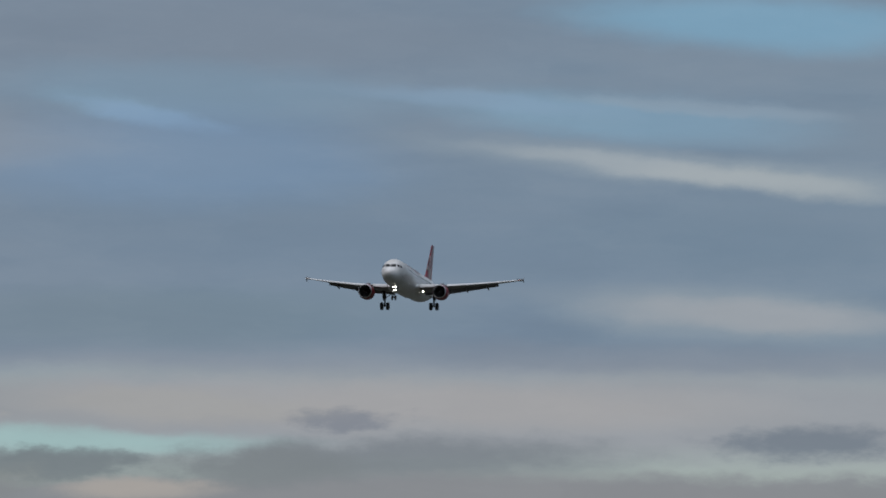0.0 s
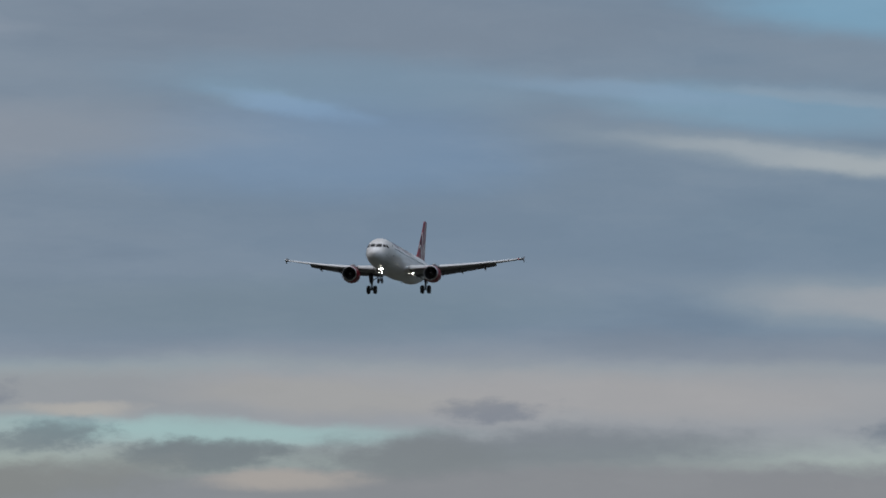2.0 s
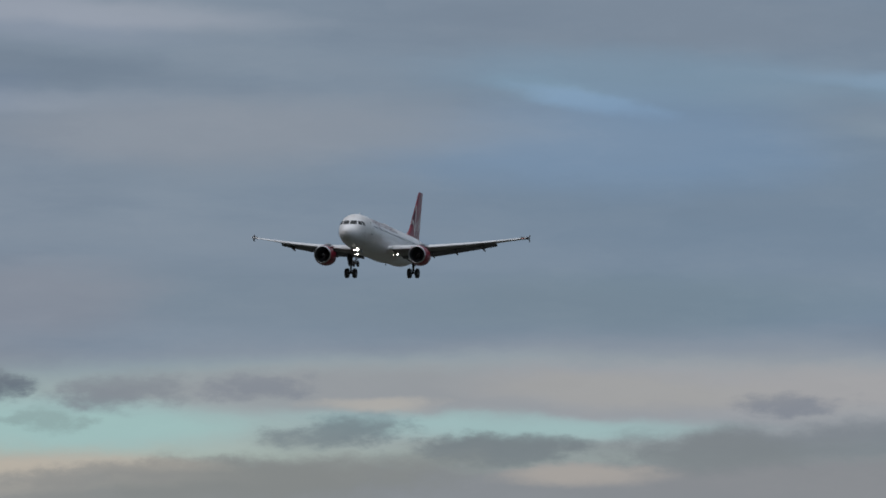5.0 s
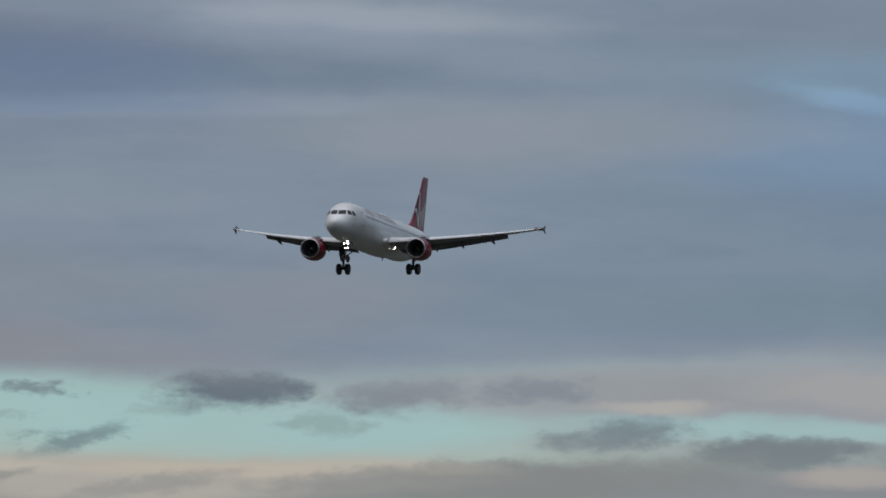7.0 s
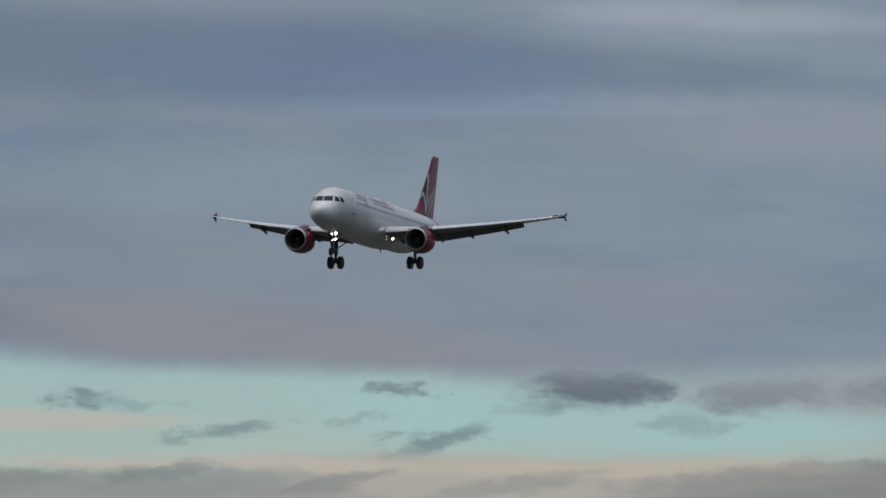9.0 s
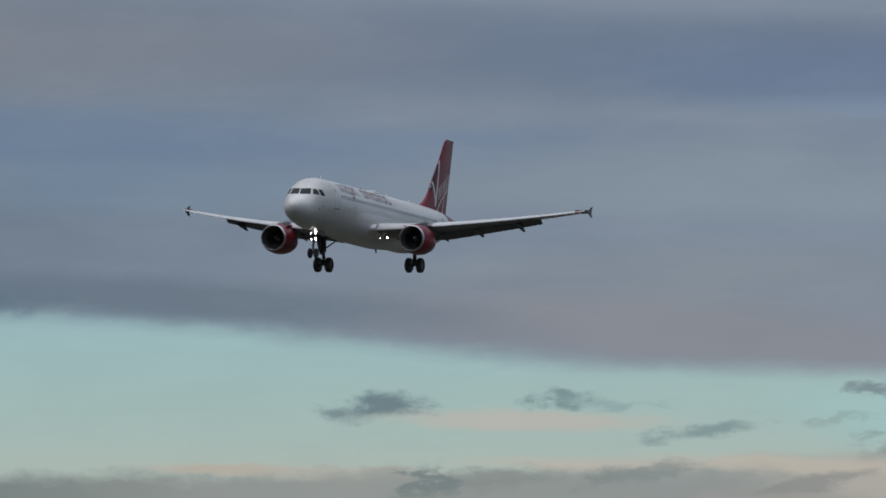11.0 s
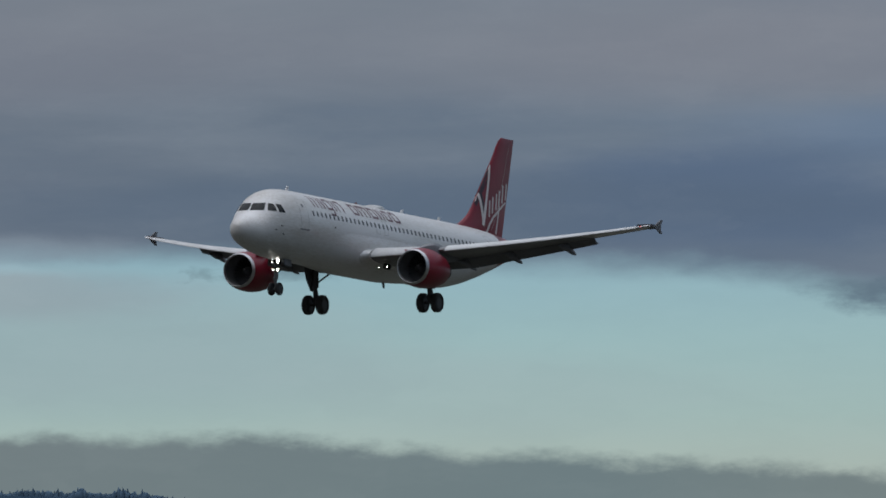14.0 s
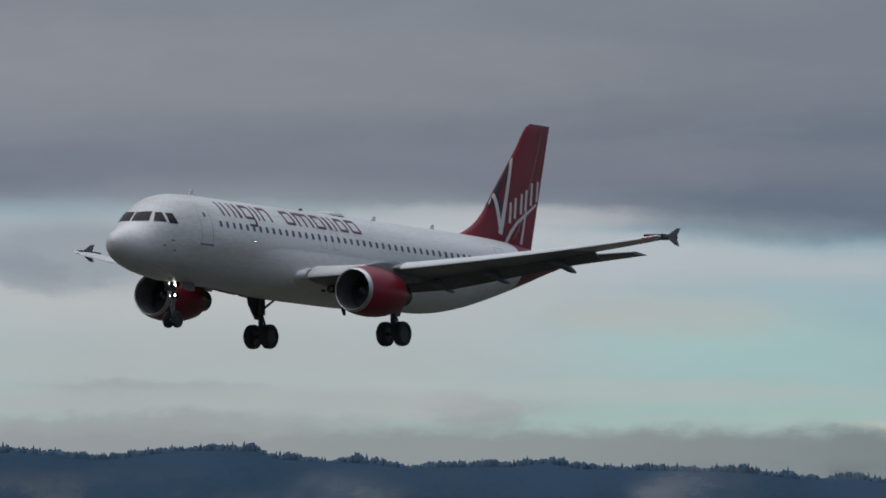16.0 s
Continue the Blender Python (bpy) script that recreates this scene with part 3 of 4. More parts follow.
FBOT = (-0.50, -0.74, -1.02, -1.24, -1.44, -1.58, -1.70, -1.82, -1.93, -2.03, -2.07, -2.07, -2.07, -1.98, -1.66, -1.18, -0.62, -0.02, 0.60, 0.98, 1.10)
FWID = (0.0, 0.23, 0.47, 0.73, 0.95, 1.13, 1.28, 1.44, 1.64, 1.85, 1.945, 1.975, 1.975, 1.96, 1.88, 1.70, 1.42, 1.05, 0.62, 0.30, 0.12)


def section(s):
    top, bot, w = hermite(FS, FTOP, s), hermite(FS, FBOT, s), hermite(FS, FWID, s)
    return (top + bot) / 2, max((top - bot) / 2, 1e-4), max(w, 1e-4)


LIFT = 0.05  # the body's axis over the datum


def skin(s, z, side=1, out=0.0):
    """The point of the fuselage's side at station s and height z."""
    zc, hh, w = section(s)
    c = max(-1, min(1, (z - zc) / hh))
    y = w * math.sqrt(1 - c * c)
    n = Vector((0, y / w**2, (z - zc) / hh**2)).normalized()
    return Vector((NOSE - s, side * (y + out * n.y), z + LIFT + out * n.z))


def brow(y, z, out=0.0):
    """The point of the nose at offset y and height z."""
    lo, hi = 0.13, 6.5
    for _ in range(40):
        m = (lo + hi) / 2
        zc, hh, w = section(m)
        lo, hi = (m, hi) if (y / w) ** 2 + ((z - zc) / hh) ** 2 > 1 else (lo, m)
    return Vector((NOSE - lo + out, y * (1 + 0.3 * out), z + LIFT + 0.6 * out))


def sheet(bm, f, nu, nv, thick):
    """A thin curved plate: f(u, v, lift)."""
    lower = [[f(i / nu, j / nv, 0.0) for j in range(nv + 1)] for i in range(nu + 1)]
    upper = [[f(i / nu, j / nv, thick) for j in range(nv + 1)] for i in range(nu + 1)]
    up = [[bm.verts.new(p) for p in r] for r in upper]
    dn = [[bm.verts.new(p) for p in r] for r in lower]
    for i in range(nu):
        for j in range(nv):
            bm.faces.new((up[i][j], up[i + 1][j], up[i + 1][j + 1], up[i][j + 1]))
    rim_u = [up[i][0] for i in range(nu + 1)] + [up[nu][j] for j in range(1, nv + 1)] + [up[i][nv] for i in range(nu - 1, -1, -1)] + [up[0][j] for j in range(nv - 1, 0, -1)]
    rim_d = [dn[i][0] for i in range(nu + 1)] + [dn[nu][j] for j in range(1, nv + 1)] + [dn[i][nv] for i in range(nu - 1, -1, -1)] + [dn[0][j] for j in range(nv - 1, 0, -1)]
    for i in range(len(rim_u)):
        j = (i + 1) % len(rim_u)
        bm.faces.new((rim_u[i], rim_u[j], rim_d[j], rim_d[i]))


plane = new("airliner")
plane.empty_display_size = 2
tagged(plane, "white twin-engine airliner with red fin and engines, wheels down", "airplane")


def fuselage():
    def body(a, b, step):
        bm = bmesh.new()
        rings = []
        k = max(2, int((b - a) / step))
        for i in range(k + 1):
            s = a + (b - a) * i / k
            if a < 1:
                s = a + (b - a) * (i / k) ** 2
            zc, hh, w = section(max(s, a + 0.0008))
            rings.append([(NOSE - s, w * math.sin(2 * math.pi * j / 64), LIFT + zc + hh * math.cos(2 * math.pi * j / 64)) for j in range(64)])
        loft(bm, rings)
        return bm
    part("radome", body(0.12, 1.15, 0.07), WHITE, plane, "white rounded nose cone")
    part("fuselage", body(1.15, 32.2, 0.3), WHITE, plane, "long white painted body")
    part("tail_cone", body(32.2, 37.57, 0.3), RED, plane, "dark red rear cone")
    # fairing under the wing roots: the body's own section swelling smoothly outwards
    bm = bmesh.new()
    rings = []
    for i in range(41):
        u = i / 40
        st = 7.6 + 15.8 * u
        zc, hh, w = section(st)
        k = (min(1, u / 0.36) * min(1, (1 - u) / 0.34))
        k = k * k * (3 - 2 * k)
        ring = []
        for j in range(48):
            t = 2 * math.pi * j / 48
            c = -math.cos(t)
            low = min(1, max(0, (c + 0.10) / 0.45))
            low = low * low * (3 - 2 * low)
            flank = math.exp(-((c - 0.62) / 0.30) ** 2)
            d = -0.03 + k * low * (0.18 + 0.30 * flank)
            ring.append((NOSE - st, (w + d) * math.sin(t), LIFT + zc - (hh + d) * c))
        rings.append(ring)
    loft(bm, rings)
    part("belly_fairing", bm, WHITE, plane, "white bulged belly fairing")


def windows():
    # cockpit panes
    def front(side):
        bm = bmesh.new()

        def f(u, v, lift):
            y = side * ((0.05 + 0.79 * u) * (1 - v) + (0.05 + 0.68 * u) * v)
            return brow(y, 0.50 + 0.03 * u + (0.46 + 0.01 * u) * v, 0.004 + lift)
        sheet(bm, f, 6, 4, 0.012)
        part("windscreen", bm, GLASS, plane, "dark windscreen pane")

    def flank(side, s0, s1, t0, t1, z0, z1):
        bm = bmesh.new()

        def f(u, v, lift):
            s = (s0 + (s1 - s0) * u) * (1 - v) + (t0 + (t1 - t0) * u) * v
            return skin(s, z0 + (z1 - z0) * v, side, 0.006 + lift)
        sheet(bm, f, 5, 4, 0.012)
        part("cockpit_window", bm, GLASS, plane, "dark cockpit side pane")
    for side in (1, -1):
        front(side)
        flank(side, 1.98, 2.54, 2.28, 2.53, 0.53, 0.96)
        flank(side, 2.68, 3.14, 2.66, 2.99, 0.48, 0.95)
    # cabin windows, every frame bay
    bm = bmesh.new()
    sheet(bm, lambda u, v, lift: skin(10 + 0.20 * (u - 0.5) * (1 - 0.25 * abs(2 * v - 1) ** 3), 0.56 + 0.29 * v, 1, 0.003 + lift) - Vector((NOSE - 10, 0, 0)), 3, 4, 0.008)
    first = None
    for side in (1, -1):
        for i in range(44):
            s = 6.12 + 0.5334 * i
            if s > 24.4:
                break
            m = pose(NOSE - s, 0, 0) @ Matrix.Diagonal((1, side, 1, 1))
            if first is None:
                first = part("window", bm, CABIN, plane)
                first.matrix_basis = m
            else:
                again(first, m)
    for side in (1, -1):
        for i in range(7):
            s = 24.79 + 0.5334 * i
            bm = bmesh.new()
            sheet(bm, lambda u, v, lift: skin(s + 0.20 * (u - 0.5), 0.56 + 0.29 * v, side, 0.003 + lift), 3, 4, 0.008)
            part("window", bm, CABIN, plane)


def doors():
    def outline(name, s0, s1, z0, z1, side):
        bm = bmesh.new()
        w = 0.028
        sheet(bm, lambda u, v, l: skin(s0 + w * u, z0 + (z1 - z0) * v, side, 0.002 + l), 1, 8, 0.004)
        sheet(bm, lambda u, v, l: skin(s1 - w + w * u, z0 + (z1 - z0) * v, side, 0.002 + l), 1, 8, 0.004)
        sheet(bm, lambda u, v, l: skin(s0 + (s1 - s0) * u, z1 - w + w * v, side, 0.003 + l), 4, 1, 0.004)
        sheet(bm, lambda u, v, l: skin(s0 + (s1 - s0) * u, z0 + w * 1.5 * v, side, 0.003 + l), 4, 1, 0.005)
        frame_line = part(name, bm, SEAM, plane, "thin grey door seam")
        if name == "cabin_door":
            # dark grey strip along the door's lower edge
            bm = bmesh.new()
            sheet(bm, lambda u, v, l: skin(s0 - 0.05 + (s1 - s0 + 0.1) * u, z0 - 0.05 + 0.09 * v, side, 0.003 + l), 4, 1, 0.02)
            part("door_sill", bm, DIMGREY, frame_line, "dark grey strip along the door sill")
        if z1 - z0 > 1.5:
            bm = bmesh.new()
            mid = (s0 + s1) / 2
            sheet(bm, lambda u, v, l: skin(mid - 0.07 + 0.14 * u, z1 - 0.52 + 0.2 * v, side, 0.003 + l), 2, 2, 0.006)
            part("door_window", bm, CABIN, plane)
    for side in (1, -1):
        outline("cabin_door", 4.62, 5.46, -0.33, 1.48, side)
        outline("rear_door", 29.6, 30.4, -0.3, 1.45, side)
        outline("overwing_exit", 14.15, 14.66, 0.2, 1.15, side)
        outline("overwing_exit", 15.22, 15.73, 0.2, 1.15, side)
    for s0, s1, z0, z1 in ((6.9, 8.6, -1.55, -0.55), (21.6, 23.3, -1.5, -0.5)):
        outline("cargo_hatch", s0, s1, z0, z1, -1)


def titles():
    """The operator's name above the windows, as plain bars and rounded frames."""
    TOP, LOW, T = 1.80, 1.13, 0.15

    def bar(a, b, c, d, side, out):
        bm = bmesh.new()
        sheet(bm, lambda u, v, l: skin(a + (b - a) * u, c + (d - c) * v, side, out + l), 2, 5, 0.003)
        part("title_bar", bm, DARKRED, plane)

    def box(a, w, side, low=LOW, gap=0.06):
        """A rectangle's outline with cut corners."""
        bar(a, a + T, low + gap, TOP - gap, side, 0.004)
        bar(a + w - T, a + w, low + gap, TOP - gap, side, 0.004)
        bar(a + gap, a + w - gap, TOP - T * 0.85, TOP, side, 0.007)
        bar(a + gap, a + w - gap, low, low + T * 0.85, side, 0.007)
    for side in (1, -1):
        s = 6.52
        for kind, w in ("bar2", 0.78), ("bar", T), ("bar", 0.22), ("deep", 0.80), ("bar", T), ("arch", 0.78), ("gap", 0.62), ("box", 0.80), ("comb", 1.22), ("box", 0.80), ("bar", 0.22), \
                ("bar", T), ("box", 0.74), ("box", 0.80):
            if kind == "bar":
                bar(s, s + w, LOW, TOP, side, 0.004)
            elif kind == "bar2":
                bar(s + 0.08, s + 0.08 + T, LOW, TOP, side, 0.004)
                bar(s + w - 0.12 - T, s + w - 0.12, LOW, TOP, side, 0.004)
            elif kind == "box":
                box(s, w, side)
            elif kind == "deep":
                box(s, w, side)
                bar(s + w - T, s + w, LOW - 0.28, LOW + 0.08, side, 0.004)
                bar(s + 0.12, s + w - 0.05, LOW - 0.34, LOW - 0.22, side, 0.007)
            elif kind != "gap":
                n = 2 if kind == "arch" else 3
                for i in range(n):
                    a = s + (w - T) * i / (n - 1)
                    bar(a, a + T, LOW, TOP - 0.05, side, 0.004)
                bar(s + 0.04, s + w - 0.06, TOP - T * 0.85, TOP, side, 0.007)
            s += w + 0.25


def airfoil(n, thick, camber=0.02):
    """(x, z) round a wing section of unit chord, from the trailing edge over the top."""
    up, dn = [], []
    for i in range(n + 1):
        x = 0.5 * (1 - math.cos(math.pi * i / n))
        yt = 5 * thick * (0.2969 * math.sqrt(x) - 0.1260 * x - 0.3516 * x**2 + 0.2843 * x**3 - 0.1030 * x**4)
        yc = camber * 4 * x * (1 - x)
        up.append((x, yc + yt))
        dn.append((x, yc - yt))
    return list(reversed(up)) + dn[1:-1]


WY = (1.6, 6.4, 16.75)
WLE = (11.95, 14.45, 20.2)
WTE = (18.35, 18.5, 21.8)


def chord_at(y):
    le = float(np.interp(y, WY, WLE))
    te = float(np.interp(y, WY, WTE))
    z = -1.34 + (y - 1.98) * 0.120 + 0.55 * (max(0, y - 2) / 14.8) ** 2
    return le, te, z, 3.6 - 5.4 * (y - 1.6) / 15.0, float(np.interp(y, WY, (0.145, 0.108, 0.080)))


def wing_point(y, side, x, z):
    """x and z in chords at span y, after incidence."""
    le, te, zz, inc, th = chord_at(y)
    c = te - le
    a = radians(inc)
    px, pz = (x - 0.4) * c, z * c
    return (NOSE - (le + 0.4 * c + px * math.cos(a) + pz * math.sin(a)), side * y, zz - px * math.sin(a) + pz * math.cos(a))


def wing(side):
    def panel(spans):
        bm = bmesh.new()
        loft(bm, [[wing_point(float(y), side, x, z) for x, z in airfoil(16, chord_at(y)[4])] for y in spans])
        return bm
    w = part("wing", panel(np.concatenate([np.linspace(2.44, 6.4, 12), np.linspace(6.9, 13.2, 16)])), DIMGREY, plane, "grey swept inner wing, underside shade put in its colour")
    bm = bmesh.new()
    rings = []
    for y in np.linspace(1.2, 2.42, 12):
        k = ((2.42 - y) / 1.22) ** 2
        rings.append([wing_point(float(y), side, -0.022 - 0.10 * k + (1.022 + 0.10 * k) * x, z * (1.02 + 0.45 * k)) for x, z in airfoil(20, chord_at(y)[4])])
    loft(bm, rings)
    part("wing_root", bm, WHITE, w, "white faired wing root")
    # outer panel kept pale, so only the inner wing holds painted shade
    part("outer_wing", panel(np.linspace(13.205, 16.75, 9)), WHITE, w, "pale grey outer wing")

    def flap(name, y0, y1, label):
        bm = bmesh.new()
        rings = []
        for y in np.linspace(y0, y1, 9):
            c = chord_at(y)[1] - chord_at(y)[0]
            k = min(1, max(0, (y - 3.6) / 2.6))
            fc = 0.23 if y > 6.4 else (0.16 + 0.07 * k) * 4.05 / c
            a = radians(22 + 13 * k)
            ring = []
            for x, z in airfoil(8, 0.13, 0.03):
                px, pz = x * fc, z * fc
                ring.append(wing_point(float(y), side, 0.91 + px * math.cos(a) + pz * math.sin(a), -0.008 - px * math.sin(a) + pz * math.cos(a)))
            rings.append(ring)
        loft(bm, rings)
        part(name, bm, FLAPGREY, w, label)
    flap("inner_flap", 2.35, 6.41, "lowered inner flap")
    flap("outer_flap", 6.43, 13.15, "lowered outer flap")

    def slat(y0, y1, paint, label):
        bm = bmesh.new()
        rings = []
        for y in np.linspace(y0, y1, 8):
            th = chord_at(y)[4]
            a = radians(15)
            outer = [(0.150, 0.58 * th), (0.10, 0.52 * th), (0.05, 0.39 * th), (0.018, 0.24 * th), (0.003, 0.10 * th), (0.002, 0.05 * th), (0.010, 0.01 * th), (0.028, -0.01 * th)]
            inner = [(0.034, 0.02 * th), (0.034, 0.08 * th), (0.055, 0.25 * th), (0.10, 0.43 * th)]
            ring = []
            for x, z in outer + inner:
                px, pz = x - 0.08, z
                ring.append(wing_point(float(y), side, 0.08 - 0.045 + px * math.cos(a) - pz * math.sin(a), -0.014 + px * math.sin(a) + pz * math.cos(a)))
            rings.append(ring)
        loft(bm, rings)
        part("slat", bm, paint, w, label)
    slat(2.56, 5.2, ROOT_SLAT, "extended grey inner slat")
    for y0, y1 in ((6.35, 8.87), (8.885, 11.32), (11.335, 13.77), (13.785, 16.1)):
        slat(y0, y1, PALE_WING, "extended pale leading edge slat")
    # flap track fairings
    for y, ln, rad in ((5.9, 2.4, 0.16), (8.55, 2.4, 0.17), (11.6, 2.4, 0.17)):
        bm = bmesh.new()
        le, te, zz, inc, th = chord_at(y)
        rings = []
        for i in range(15):
            u = i / 14
            r = rad * (math.sin(math.pi * min(1, u * 0.96 + 0.02)) ** 0.6)
            x = te - 0.55 * ln + ln * u
            z = zz - 0.16 - 0.04 * ln * u - (0.5 * max(0, u - 0.52) * ln * 0.42) - 0.04 * (te - le)
            rings.append([(NOSE - x, side * (y + 0.75 * r * math.cos(t)), z + 1.3 * r * math.sin(t)) for t in [2 * math.pi * j / 14 for j in range(14)]])
        loft(bm, rings)
        part("flap_track_fairing", bm, FLAPGREY, w, "grey pointed fairing under the flap")
    # fence at the tip
    bm = bmesh.new()
    le, te, zz, inc, th = chord_at(16.75)
    out = [(le + 0.70, 0.03), (le + 1.50, 0.44), (le + 1.78, 0.46), (le + 1.48, 0.02), (le + 1.74, -0.38), (le + 1.48, -0.36), (le + 0.72, -0.04)]
    slab(bm, [(NOSE - s, side * (16.80 + 0.09 * abs(z)), zz + z) for s, z in out], 0.07)
    part("wingtip_fence", bm, FLAPGREY, w, "dark grey swept tip fence")
    bm = bmesh.new()
    slab(bm, [(NOSE - (le - 0.22), side * 16.12, zz - 0.03), (NOSE - (le + 0.36), side * 16.83, zz + 0.03), (NOSE - (te + 0.02), side * 16.83, zz + 0.03), (NOSE - (te - 0.12), side * 16.2, zz - 0.03)], 0.15)
    part("wingtip_cap", bm, TIPDARK, w, "dark wing tip with position light")
    # spoiler seams and aileron gap
    bm = bmesh.new()
    slab(bm, [wing_point(13.25, side, 0.74, 0.052), wing_point(16.2, side, 0.74, 0.045), wing_point(16.2, side, 0.755, 0.043), wing_point(13.25, side, 0.755, 0.05)], 0.01)
    part("aileron_gap", bm, SEAM, w)


PALE_WING = surface("slat_pale_paint", (0.60, 0.61, 0.63), 0.35, spread=0.08, scale=2.0)
ROOT_SLAT = surface("slat_grey_paint", (0.52, 0.525, 0.54), 0.38, spread=0.12, scale=2.0)
TIPDARK = surface("dark_tip_paint", (0.06, 0.05, 0.055), 0.4)


def engine(side):
    c = (NOSE - 0.06, side * 5.72, -1.97)
    ex, ey, ez = c
    # fan cowl, outside and inlet wall in one skin
    bm = bmesh.new()
    prof = [(-11.45, 1.045), (-11.75, 1.115), (-12.2, 1.165), (-12.7, 1.18), (-13.2, 1.155), (-13.7, 1.09), (-14.2, 0.98), (-14.5, 0.90), (-14.46, 0.87), (-13.9, 0.96), (-12.9, 0.96),
            (-12.2, 0.93), (-11.75, 0.92), (-11.45, 0.93)]
    lathe(bm, prof, (ex, ey, ez), n=48, closed=True)
    cowl = part("engine_cowl", bm, RED, plane, "deep red engine cowling")
    bm = bmesh.new()
    lathe(bm, [(-11.452, 1.046), (-11.34, 1.015), (-11.27, 0.985), (-11.25, 0.955), (-11.28, 0.925), (-11.36, 0.912), (-11.452, 0.918), (-11.45, 0.98)], (ex, ey, ez), n=48, closed=True)
    part("inlet_lip", bm, POLISHED, cowl, "bare polished metal inlet lip")
    bm = bmesh.new()
    lathe(bm, [(-11.46, 0.914), (-11.9, 0.905), (-12.45, 0.90), (-12.5, 0.86), (-12.46, 0.89), (-11.9, 0.895), (-11.47, 0.904)], (ex, ey, ez), n=40, closed=True)
    part("inlet_duct", bm, DUCT, cowl, "dark inlet lining")
    # black disc closing the duct behind the blades
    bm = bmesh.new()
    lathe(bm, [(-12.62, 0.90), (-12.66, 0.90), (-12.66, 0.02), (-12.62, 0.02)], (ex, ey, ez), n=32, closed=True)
    part("fan_back_disc", bm, BLACK, cowl)
    bm = bmesh.new()
    lathe(bm, [(-12.02, 0.015), (-12.06, 0.06), (-12.2, 0.17), (-12.4, 0.27), (-12.5, 0.29), (-12.6, 0.29)], (ex, ey, ez), n=24)
    part("spinner", bm, FANGREY, cowl, "grey conical fan spinner")
    bm = bmesh.new()
    sheet(bm, lambda u, v, l: Vector((ex - 12.06 - 0.30 * (0.06 + 0.7 * u) + 0.03 + l, ey + (0.07 + 0.17 * u + 0.02) * math.cos(0.8 + 2.2 * u + 0.5 * v), ez + (0.07 + 0.17 * u + 0.02) * math.sin(0.8 + 2.2 * u + 0.5 * v))), 8, 2, 0.012)
    part("spinner_mark", bm, PALE, cowl, "white painted swirl on the spinner")
    blade = None
    for i in range(24):
        if blade is None:
            bm = bmesh.new()
            rings = []
            for r, tw, w in ((0.27, 25, 0.13), (0.5, 42, 0.16), (0.7, 54, 0.18), (0.885, 62, 0.19)):
                a = radians(tw)
                rings.append([(dx * math.cos(a) * w + dz * 0.018 * math.sin(a), dx * math.sin(a) * w - dz * 0.018 * math.cos(a), r)
                              for dx, dz in ((-0.5, 0), (0, 0.5), (0.5, 0), (0, -0.5))])
            loft(bm, rings)
            blade = part("fan_blade", bm, FANGREY, cowl)
            blade.matrix_basis = pose(ex - 12.5, ey, ez)
        else:
            again(blade, pose(ex - 12.5, ey, ez, 15 * i))
    bm = bmesh.new()
    lathe(bm, [(-13.9, 0.76), (-14.4, 0.72), (-14.8, 0.65), (-15.2, 0.55), (-15.5, 0.50), (-15.48, 0.46), (-15.2, 0.46), (-13.9, 0.6)], (ex, ey, ez), n=36, closed=True)
    part("core_cowl", bm, TITAN, cowl, "heat-tinted core cowl")
    bm = bmesh.new()
    lathe(bm, [(-15.0, 0.36), (-15.5, 0.28), (-15.9, 0.16), (-16.1, 0.05), (-16.15, 0.01)], (ex, ey, ez), n=24)
    part("exhaust_plug", bm, TITAN, cowl)
    # pylon
    bm = bmesh.new()
    rings = []
    for s, w, lo, hi in ((12.25, 0.05, -0.88, -0.80), (12.9, 0.17, -0.95, -0.58), (13.7, 0.24, -1.0, -0.42), (14.6, 0.26, -1.25, -0.38), (15.5, 0.24, -1.40, -0.55), (16.4, 0.18, -1.30, -0.8), (17.4, 0.06, -1.15, -0.95)):
        rings.append([(NOSE - s, ey + w * y, lo + (hi - lo) * z) for y, z in ((-1, 0), (-1, 0.8), (-0.5, 1), (0.5, 1), (1, 0.8), (1, 0))])
    loft(bm, rings)
    part("pylon", bm, DIMGREY, cowl, "grey pylon joining engine and wing")
    bm = bmesh.new()
    slab(bm, [(NOSE - 11.9, ey - side * 0.78, ez + 0.86), (NOSE - 12.35, ey - side * 0.98, ez + 1.10), (NOSE - 13.0, ey - side * 0.98, ez + 1.10), (NOSE - 13.1, ey - side * 0.78, ez + 0.86)], 0.03)
    part("strake", bm, RED, cowl)


